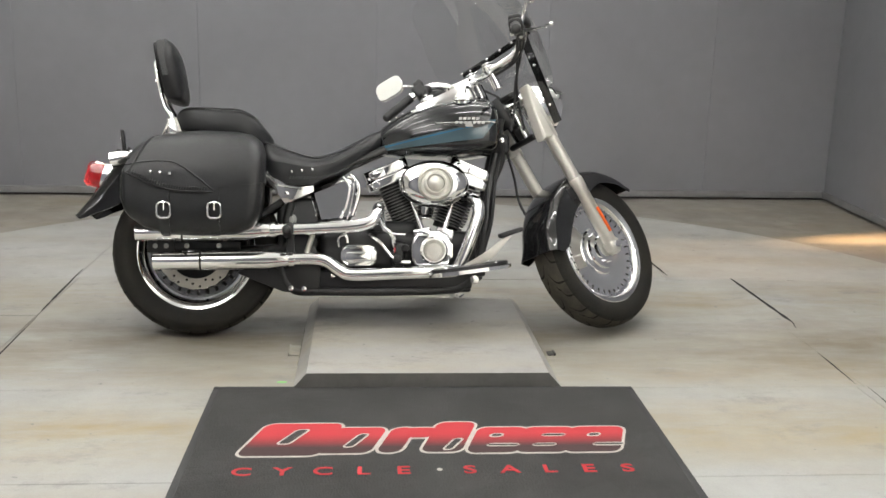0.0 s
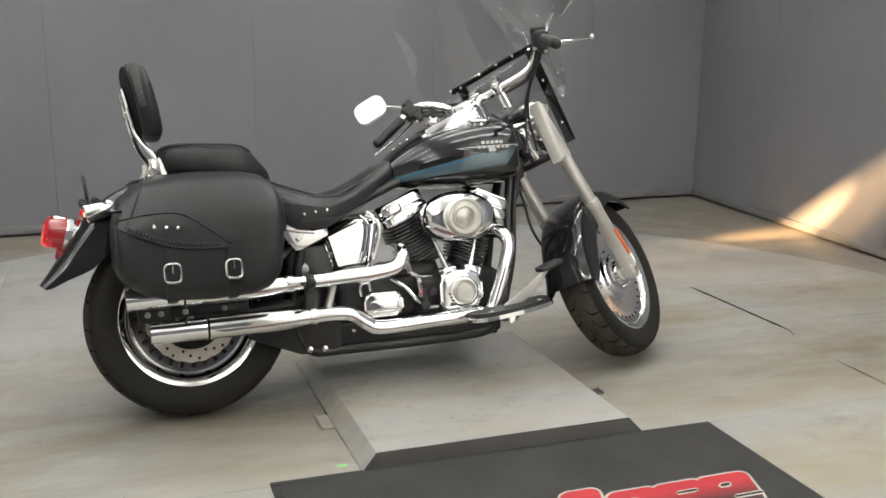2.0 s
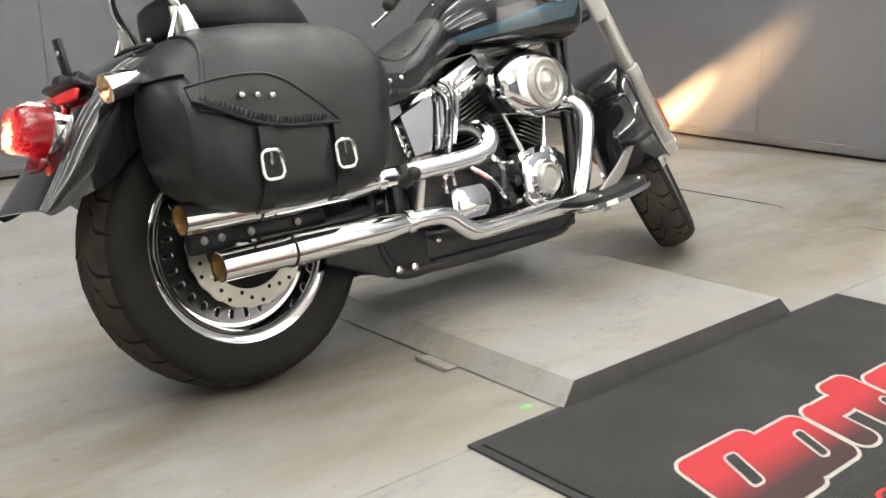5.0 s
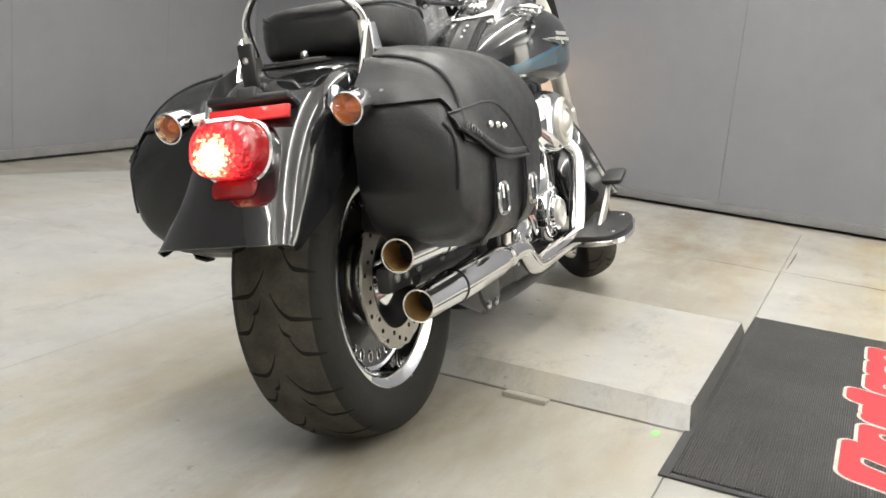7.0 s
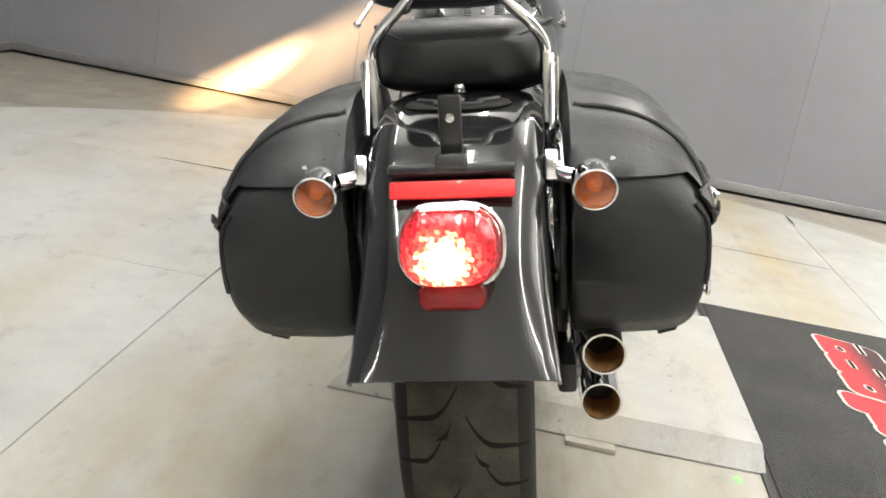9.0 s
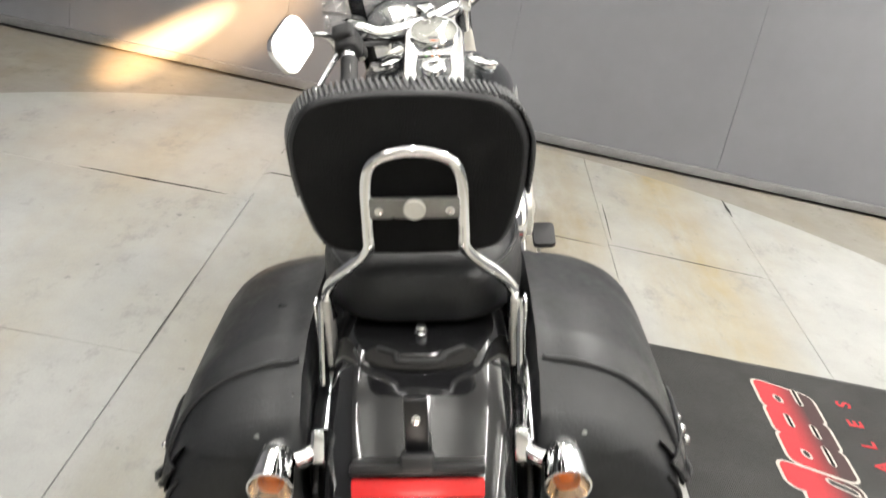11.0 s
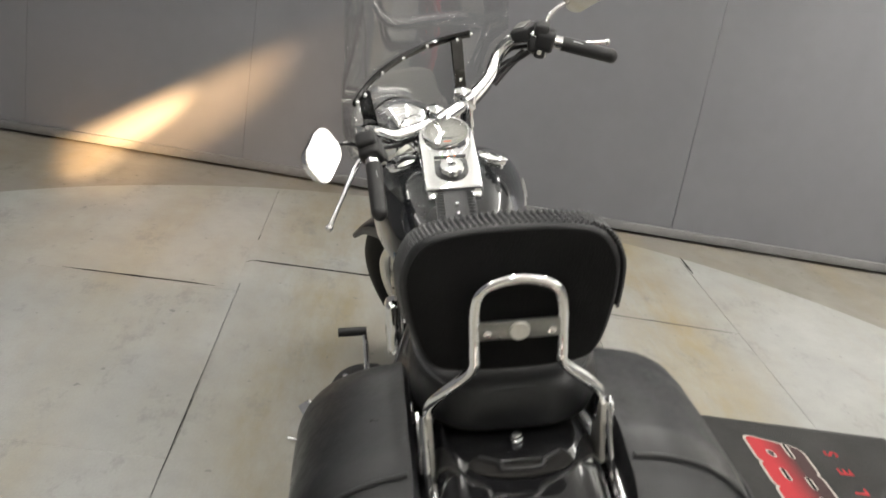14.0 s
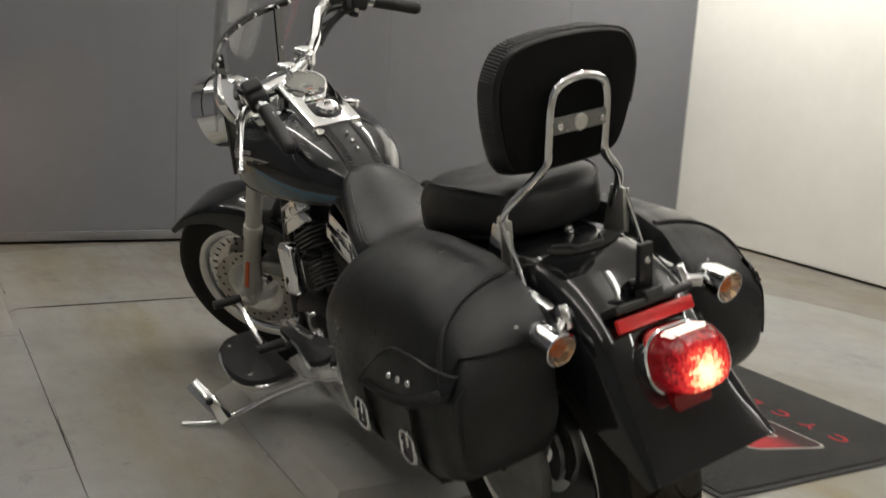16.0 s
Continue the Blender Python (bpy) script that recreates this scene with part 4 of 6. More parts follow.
# oil tank behind the engine
ot = part("oil_tank", loft([[(0.47, y, 0.565), (0.505, y, 0.437), (0.645, y, 0.452), (0.672, y, 0.60), (0.60, y, 0.618)] for y in (-0.145, 0.145)]), "chrome", bike, "wrap-round chrome oil tank")
bmesh_ot = bmesh.new()
bmesh_ot.from_mesh(ot.data)
bmesh.ops.bevel(bmesh_ot, geom=bmesh_ot.edges[:], offset=0.016, segments=3, affect="EDGES")
for f in bmesh_ot.faces:
    f.smooth = True
bmesh_ot.to_mesh(ot.data)
bmesh_ot.free()
parts("wire_loop", [tube([(0.60, -0.15, 0.62), (0.625, -0.165, 0.58), (0.61, -0.165, 0.5), (0.59, -0.16, 0.46)], 0.006, 8), tube([(0.62, -0.15, 0.62), (0.655, -0.165, 0.6), (0.66, -0.165, 0.55), (0.635, -0.16, 0.47)], 0.007, 8), tube([(0.63, -0.15, 0.63), (0.645, -0.17, 0.6), (0.63, -0.17, 0.5), (0.615, -0.16, 0.45)], 0.005, 8)], "chrome", bike)
part("side_plate", box(0.17, 0.24, 0.16, pose(0.43, 0, 0.46), 0.02, 3), "blackmetal", bike)
part("mount_bolt", join(lathe([(0.001, 0.02), (0.012, 0.018), (0.014, 0.008), (0.022, 0.006), (0.022, 0)], aim((0.40, -0.118, 0.455), (0, -1, 0)), 18)), "steel", bike)

# ---- exhaust
EY = -0.205
up_pipe = part("exhaust_pipe", tube([(0.742, -0.09, 0.505), (0.738, -0.15, 0.50), (0.728, EY + 0.008, 0.475), (0.70, EY, 0.443), (0.63, EY, 0.428), (0.50, EY, 0.420), (0.33, EY, 0.414)], 0.0235, 20, radii=[0.02, 0.023, 0.025, 0.026, 0.025, 0.024, 0.024]), "chrome", bike, "polished chrome exhaust pipe")
lo_pipe = part("exhaust_pipe", tube([(1.085, -0.115, 0.535), (1.112, -0.165, 0.53), (1.124, EY + 0.008, 0.488), (1.100, EY, 0.41), (1.062, EY, 0.312), (1.035, EY, 0.262), (0.98, EY, 0.254), (0.80, EY, 0.248), (0.635, EY, 0.244), (0.585, EY, 0.262), (0.535, EY, 0.296), (0.48, EY, 0.305), (0.40, EY, 0.304)], 0.0245, 20), "chrome", bike, "polished chrome exhaust pipe")


def muffler(x0, z0, x1, z1):
    f = aim((x0, EY, z0), (x1 - x0, 0, z1 - z0))
    L = V((x1 - x0, 0, z1 - z0)).length
    mf_ = part("muffler", lathe([(0.024, 0), (0.027, 0.02), (0.036, 0.09), (0.0365, L * 0.66), (0.0362, L * 0.665), (0.0335, L * 0.70), (0.0325, L), (0.0295, L), (0.0285, L - 0.10), (0.001, L - 0.105)], f, 32, caps=False), "chrome", bike, "tapered chrome muffler with a straight-cut tip")
    part("burnt_tip", lathe([(0.0288, L - 0.003), (0.0278, L - 0.075), (0.001, L - 0.08)], f, 24, caps=False), "rust", mf_, "scorched brown inner tip")
    part("tip_hollow", lathe([(0.0262, L - 0.066), (0.001, L - 0.065)], f, 24, caps=False), "hollow_black", mf_)
    part("clamp_seam", lathe([(0.0372, L * 0.655), (0.0378, L * 0.66), (0.0372, L * 0.668)], f, 28, caps=False), "hollow_black", mf_)
    part("pipe_clamp", lathe([(0.024, 0.0), (0.030, 0.002), (0.030, 0.022), (0.025, 0.024)], f @ pose(0, 0, -0.012), 20), "chrome", mf_)
    return mf_


muffler(0.335, 0.414, -0.168, 0.405)
muffler(0.405, 0.304, -0.104, 0.298)
part("muffler_bracket", join(box(0.03, 0.03, 0.11, pose(0.40, -0.18, 0.36), 0.005), box(0.028, 0.07, 0.045, pose(0.40, -0.20, 0.42), 0.008), tube([(0.48, -0.15, 0.385), (0.465, -0.17, 0.34), (0.45, -0.18, 0.30)], 0.012, 8)), "blackmetal", bike)
part("passenger_peg", join(rod((0.39, -0.235, 0.40), (0.389, -0.275, 0.415), 0.017, 14), ball((0.389, -0.277, 0.416), 0.018, 12)), "plastic", bike, "folded black rubber foot peg")
part("pipe_stay", join(rod((0.485, -0.19, 0.40), (0.455, -0.19, 0.305), 0.011, 12)), "satin", bike)


# ---- floorboards, pedal, shifter
def footboard(s):
    out = [(0.93, 0.21), (0.92, 0.30), (0.945, 0.345), (1.0, 0.368), (1.09, 0.368), (1.17, 0.352), (1.225, 0.315), (1.24, 0.27), (1.235, 0.21)]
    path = [(x, y) for x, y, _ in smooth_path([(x, y, 0) for x, y in out], 4)]
    f = pose(0, 0, 0.252) @ pose(1.05, 0, 0, 0, -7, 0) @ pose(-1.05, 0, 0)
    flip = Matrix.Diagonal((1, s, 1, 1))
    fb = part("footboard", slab(path, 0.014, flip @ f, 0.003), "chrome", bike, "chrome-edged rider footboard")
    inset = [(1.08 + (x - 1.08) * 0.93, 0.29 + (y - 0.29) * 0.9) for x, y in path]
    part("rubber_pad", slab(inset, 0.012, flip @ f @ pose(0, 0, 0.0145), 0.003), "plastic", fb)
    parts("pad_bolt", [lathe([(0.001, 0.004), (0.008, 0.003), (0.009, 0)], flip @ f @ pose(x, y, 0.0265), 10) for x, y in ((0.985, 0.325), (1.175, 0.315))], "chrome", fb)
    part("board_bracket", join(box(0.05, 0.1, 0.03, flip @ f @ pose(1.12, 0.18, -0.012), 0.008), rod(flip @ V((1.12, 0.13, 0.225)), flip @ V((1.12, 0.22, 0.235)), 0.016)), "blackmetal", fb)
    part("bracket_bolt", lathe([(0.001, 0.008), (0.016, 0.006), (0.018, 0)], aim((1.10, s * 0.245, 0.225), (0, s, 0)), 12), "chrome", fb)
    return fb


both(footboard)
part("brake_pedal", join(slab(rounded(0.095, 0.062, 0.014, 4), 0.016, pose(1.235, -0.285, 0.398, 0, -18, 0), 0.004)), "plastic", bike, "black rubber-topped brake pedal")
part("pedal_arm", slab([(1.24, 0.392), (1.222, 0.398), (1.15, 0.335), (1.06, 0.285), (1.05, 0.262), (1.09, 0.262), (1.17, 0.312)], 0.010, Matrix(((1, 0, 0, 0), (0, 0, -1, -0.265), (0, 1, 0, 0), (0, 0, 0, 1))), 0.003), "satin", bike)
part("shift_lever", join(tube([(1.06, 0.25, 0.31), (1.12, 0.25, 0.33), (1.19, 0.25, 0.375), (1.215, 0.252, 0.405)], 0.008, 8), tube([(1.06, 0.25, 0.31), (0.95, 0.25, 0.33), (0.90, 0.252, 0.36)], 0.008, 8)), "chrome", bike, "heel-toe chrome shift lever")
parts("shift_peg", [rod((1.215, 0.245, 0.407), (1.215, 0.325, 0.409), 0.013, 12), rod((0.90, 0.245, 0.362), (0.90, 0.32, 0.362), 0.013, 12)], "plastic", bike)
# left side: primary cover, belt guard, horn
part("primary_cover", join(slab([(x, z) for x, z, _ in smooth_path([(0.47, 0.31, 0), (0.50, 0.40, 0), (0.60, 0.425, 0), (0.80, 0.405, 0), (0.97, 0.405, 0), (1.06, 0.34, 0), (1.03, 0.255, 0), (0.92, 0.235, 0), (0.72, 0.235, 0), (0.54, 0.24, 0)], 4, True)], 0.07,
                                Matrix(((1, 0, 0, 0), (0, 0, 1, 0.13), (0, 1, 0, 0), (0, 0, 0, 1))), 0.016, 3), lathe([(0.085, 0.0), (0.08, 0.014), (0.001, 0.02)], aim((0.60, 0.2, 0.33), (0, 1, 0)), 32, caps=False)), "chrome", bike, "long chrome primary cover")
part("horn_cover", join(box(0.075, 0.045, 0.145, pose(0.955, 0.165, 0.535, 0, 5, 0), 0.018, 4), box(0.03, 0.08, 0.03, pose(0.95, 0.12, 0.56), 0.006)), "chrome", bike, "chrome horn cover")
part("belt_guard", tube([(0.45, 0.155, 0.43), (0.25, 0.165, 0.43), (0.06, 0.165, 0.42), (-0.05, 0.16, 0.38)], 0.02, 10, flat=0.4), "chrome", bike)
part("rear_pulley", lathe([(0.03, -0.014), (0.115, -0.012), (0.118, 0.0), (0.115, 0.012), (0.03, 0.014)], axle(RX, 0.118, RZ), 48), "steel", bike)
part("rear_caliper", join(box(0.12, 0.05, 0.06, pose(-0.02, -0.115, 0.455, 0, 15, 0), 0.012, 3), box(0.06, 0.055, 0.05, pose(0.06, -0.112, 0.44), 0.01)), "blackmetal", bike)

# side stand: curved leg to the ground and its upright tab
INV = BIKE.inverted()
leg = [INV @ V(p) for p in ((0.985, 0.19, 0.15), (1.045, 0.27, 0.10), (1.088, 0.36, 0.045), (1.105, 0.43, 0.016), (1.14, 0.52, 0.009))]
part("side_stand", tube(leg, 0.009, 10, radii=[0.013, 0.011, 0.010, 0.009, 0.006]), "chrome", bike, "chrome side stand resting on the deck")
tab0, tab1 = INV @ V((1.088, 0.405, 0.022)), INV @ V((1.165, 0.488, 0.118))
dv = tab1 - tab0
tn = V((-0.45, 0.4, 0.8))
tn = (tn - dv.normalized() * tn.dot(dv.normalized())).normalized()
tw = tn.cross(dv.normalized())
tab_frame = Matrix.Translation((tab0 + tab1) / 2) @ Matrix((tw, tn, dv.normalized())).transposed().to_4x4()
part("stand_tab", box(0.042, 0.007, dv.length, tab_frame, 0.003), "chrome", bike)
part("stand_bumper", ball((tab0 + tab1) / 2 + tn * 0.004, 0.011, 12), "plastic", bike)


# ---- fenders
def fender(stations, half, skirt, name, label, m, lip=0.004):
    """Guard along a profile of (x, z, nx, nz, skirt share) stations; the section is a flattened arch."""
    rows = []
    sec = [(-1.0, -1.0), (-1.0, -0.62), (-0.995, -0.34), (-0.96, -0.19), (-0.86, -0.085), (-0.66, -0.03), (-0.36, -0.006), (0, 0), (0.36, -0.006), (0.66, -0.03), (0.86, -0.085), (0.96, -0.19), (0.995, -0.34), (1.0, -0.62), (1.0, -1.0)]
    for x, z, nx, nz, k, hw in stations:
        rows.append([(x + nx * d * skirt * k, y * half * hw, z + nz * d * skirt * k) for y, d in sec])
    bm = thick(sheet(rows), -lip)
    return part(name, bm, "blackpaint", bike, label, m, angle=60)


def stations(profile, ks, hws, per=5):
    p = smooth_path([(x, 0, z) for x, z in profile], per)
    out = []
    for i, q in enumerate(p):
        d = (p[min(i + 1, len(p) - 1)] - p[max(i - 1, 0)]).normalized()
        u = i / (len(p) - 1) * (len(ks) - 1)
        j = min(int(u), len(ks) - 2)
        w = u - j
        out.append((q.x, q.z, d.z * 1.0 if d.x < 0 else -d.z, -d.x if d.x < 0 else d.x, ks[j] * (1 - w) + ks[j + 1] * w, hws[j] * (1 - w) + hws[j + 1] * w))
    return out


rear_prof = [(0.34, 0.66), (0.22, 0.725), (0.08, 0.768), (-0.05, 0.778), (-0.15, 0.752), (-0.225, 0.705), (-0.285, 0.64), (-0.335, 0.565), (-0.372, 0.512), (-0.405, 0.468)]
rear_fender = fender(stations(rear_prof, [0.5, 0.8, 1.0, 1.0, 1.0, 1.0, 0.95, 0.75, 0.42, 0.16], [0.9, 0.95, 1.0, 1.0, 1.0, 1.0, 1.0, 1.02, 1.05, 1.08]), 0.122, 0.135, "rear_fender", "glossy black rear fender with a flared tip", I4)
fr_prof = []
for deg in (55, 70, 90, 110, 128, 146, 164, 178, 187):
    a = radians(deg)
    r = 0.334 + (0.012 if deg == 187 else 0)
    fr_prof.append((FX + r * math.cos(a), FZ + r * math.sin(a)))
front_fender = fender(stations(fr_prof, [0.14, 0.26, 0.5, 0.9, 1.0, 1.0, 1.0, 0.85, 0.45], [1.05, 1, 1, 1, 1, 1, 1, 1.02, 1.08]), 0.092, 0.115, "front_fender", "glossy black front fender", STEER)

# ---- rear lights and plate holder
tl = aim((-0.312, 0, 0.618), (-0.97, 0, 0.25))
bez = part("tail_light", loft([[tuple(tl @ V((x * sc, y * sc, h))) for x, y in rounded(0.136, 0.108, 0.046, 7)] for sc, h in ((0.98, -0.035), (1.04, 0.0), (1.03, 0.010), (0.97, 0.012), (0.9, 0.006), (0.4, -0.012), (0.1, -0.014))]), "chrome", bike, "lit red tail light in a chrome bezel")
part("red_lens", loft([[tuple(tl @ V((x * sc, y * sc + dy, h))) for x, y in rounded(0.128, 0.100, 0.042, 7)] for sc, h, dy in ((1.0, 0.008, 0), (0.99, 0.035, 0), (0.95, 0.058, -0.002), (0.87, 0.069, -0.004), (0.7, 0.075, -0.005), (0.3, 0.078, -0.005))]), "lit_lens", bez, "glowing red lens", angle=50)
part("top_window", loft([[tuple(tl @ V((x * k, y, h + dh))) for x, h in rounded(0.074, 0.036, 0.008, 4)] for k, y, dh in ((1.0, 0.040, 0.036), (1.0, 0.0475, 0.036), (0.94, 0.0505, 0.036))]), "lit_window", bez, "clear lit window on top of the red lens", angle=30)
parts("lens_rib", [tube([tuple(tl @ V((x, 0.05, 0.014))), tuple(tl @ V((x, 0.049, 0.045))), tuple(tl @ V((x, 0.034, 0.074))), tuple(tl @ V((x, -0.04, 0.074)))], 0.0014, 6) for x in (-0.034, 0.034)], "lit_lens", bez)
part("lower_window", loft([[tuple(tl @ V((x * sc, -0.066 + y * sc, h))) for x, y in rounded(0.088, 0.034, 0.012, 5)] for sc, h in ((1.0, -0.02), (1.0, 0.012), (0.92, 0.024), (0.7, 0.028))]), "red", bez, "dark red lower window")
holder = part("plate_holder", join(box(0.045, 0.168, 0.014, pose(-0.255, 0, 0.703, 0, 25, 0), 0.004), box(0.012, 0.03, 0.10, pose(-0.252, 0.0, 0.755, 0, -6, 0), 0.004), box(0.03, 0.034, 0.02, pose(-0.225, 0, 0.722, 0, 35, 0), 0.005)), "blackmetal", bike, "empty black number-plate holder")
part("plate_bolt", join(lathe([(0.001, 0.006), (0.006, 0.004), (0.007, 0)], aim((-0.2585, 0, 0.775), (-1, 0, 0.1)), 10)), "chrome", holder)
# plain black block, holding no lamp
part("plate_stub", box(0.03, 0.042, 0.022, pose(-0.262, 0, 0.716, 0, 22, 0), 0.005, 3), "plastic", bike, "small black block below the plate holder")
part("red_reflector", box(0.010, 0.166, 0.024, pose(-0.272, 0, 0.683, 0, 22, 0), 0.003), "reflector", bike, "long red reflector strip")


def turn_signal(s):
    f = aim((-0.215, s * 0.187, 0.684), (-1, 0, -0.22))
    ts = part("turn_signal", lathe([(0.001, -0.034), (0.014, -0.030), (0.022, -0.016), (0.027, 0.006), (0.029, 0.034), (0.030, 0.046), (0.0275, 0.047), (0.025, 0.040), (0.014, 0.016), (0.001, 0.012)], f, 28, caps=False), "chrome", bike, "chrome bullet turn signal")
    part("amber_bulb", lathe([(0.001, 0.012), (0.013, 0.014), (0.0135, 0.026), (0.009, 0.034), (0.001, 0.036)], f, 18, caps=False), "amber", ts, "amber bulb")
    part("clear_lens", lathe([(0.0268, 0.044), (0.020, 0.049), (0.001, 0.052)], f, 24, caps=False), "smoky_lens", ts, "clear smoky lens").visible_shadow = False
    part("signal_stalk", join(tube([(-0.215, s * 0.162, 0.684), (-0.205, s * 0.145, 0.686), (-0.19, s * 0.132, 0.69)], 0.012, 12), box(0.05, 0.02, 0.045, pose(-0.185, s * 0.132, 0.69, 0, 25, 0), 0.006)), "chrome", ts)
    return ts


both(turn_signal)


def fender_strut(s):
    st = part("fender_strut", join(tube([(0.44, s * 0.142, 0.565), (0.34, s * 0.142, 0.585), (0.24, s * 0.14, 0.66), (0.1, s * 0.14, 0.70), (-0.05, s * 0.138, 0.715), (-0.19, s * 0.135, 0.685)], 0.02, 12, flat=0.35),
                                 slab([(0.275, 0.655), (0.345, 0.56), (0.376, 0.517), (0.396, 0.52), (0.489, 0.562), (0.486, 0.588), (0.40, 0.572), (0.36, 0.60), (0.295, 0.675)], 0.012, Matrix(((1, 0, 0, 0), (0, 0, s, s * 0.142), (0, 1, 0, 0), (0, 0, 0, 1))), 0.003)), "chrome", bike, "chrome fender strut")
    parts("strut_bolt", [lathe([(0.001, 0.008), (0.008, 0.006), (0.009, 0)], aim((x, s * 0.152, z), (0, s, 0)), 10) for x, z in ((0.385, 0.555), (-0.02, 0.735), (-0.1, 0.725))], "chrome", st)
    return st


both(fender_strut)


def bag_mount(s):
    """Black plate and stays between fender and saddlebag."""
    f = Matrix(((1, 0, 0, 0), (0, 0, s, s * 0.143), (0, 1, 0, 0), (0, 0, 0, 1)))
    bp_ = part("bag_mount", join(slab([(-0.12, 0.46), (0.24, 0.43), (0.30, 0.52), (0.28, 0.66), (-0.10, 0.68), (-0.17, 0.60)], 0.010, f, 0.002), rod((0.05, s * 0.14, 0.46), (0.20, s * 0.135, 0.36), 0.014), rod((-0.10, s * 0.148, 0.50), (-0.04, s * 0.148, 0.40), 0.009)), "blackmetal", bike, "black bag mounting plate")
    parts("mount_bolt", [lathe([(0.001, 0.006), (0.007, 0.004), (0.008, 0)], aim((x, s * 0.142, z), (0, -s, 0)), 8) for x, z in ((-0.08, 0.5), (-0.10, 0.60))], "steel", bp_)
    return bp_


both(bag_mount)


# ---- saddlebags
BAG = [(-0.198, 0.515, 0.640, 0.90), (-0.190, 0.482, 0.675, 0.95), (-0.165, 0.452, 0.712, 0.96), (-0.115, 0.420, 0.750, 0.99), (-0.04, 0.398, 0.772, 1.0), (0.08, 0.393, 0.778, 1.0), (0.20, 0.398, 0.774, 1.0), (0.255, 0.415, 0.765, 0.99), (0.288, 0.455, 0.742, 0.95), (0.302, 0.52, 0.70, 0.86)]


def bag_section(x, zlo, zhi, k, s, grow=0.0):
    """Closed section: flat inside, domed top, bulging outside."""
    yi, yo = 0.160, 0.160 + 0.198 * k + grow
    h = zhi - zlo
    d = yo - yi
    pts = [(yi, zlo + 0.02), (yi, zlo + h * 0.5), (yi, zhi - 0.01), (yi + 0.02, zhi), (yi + d * 0.35, zhi - h * 0.018), (yi + d * 0.60, zhi - h * 0.066), (yi + d * 0.80, zhi - h * 0.15), (yi + d * 0.93, zhi - h * 0.262),
           (yo - 0.002, zhi - h * 0.38), (yo, zlo + h * 0.42), (yo - 0.002, zlo + h * 0.25), (yo - d * 0.06, zlo + h * 0.1), (yo - d * 0.2, zlo + h * 0.02), (yo - d * 0.5, zlo), (yi + 0.02, zlo)]
    return [(x, s * y, z) for y, z in pts]


def outer_y(x, z, s, grow=0.0):
    zlo, zhi, k = lerp(x, BAG)
    pts = [(abs(p[1]), p[2]) for p in bag_section(x, zlo, zhi, k, 1, grow)][4:13]
    for (y0, z0), (y1, z1) in zip(pts, pts[1:]):
        if z1 <= z <= z0:
            t = (z - z0) / (z1 - z0) if z1 != z0 else 0
            return s * (y0 + (y1 - y0) * t)
    return s * pts[-1][0]


def lid_edge(x):
    """Lower edge of the lid: higher across the rear end, a shallow sweep along the outer face."""
    if x < -0.166:
        return 0.676
    return 0.556 + (0.06 - x) * 0.20 if x < 0.06 else 0.556 + (x - 0.06) * 0.125


def bag_ring(x, s):
    return smooth_path(bag_section(x, *lerp(x, BAG), s), 3, True)


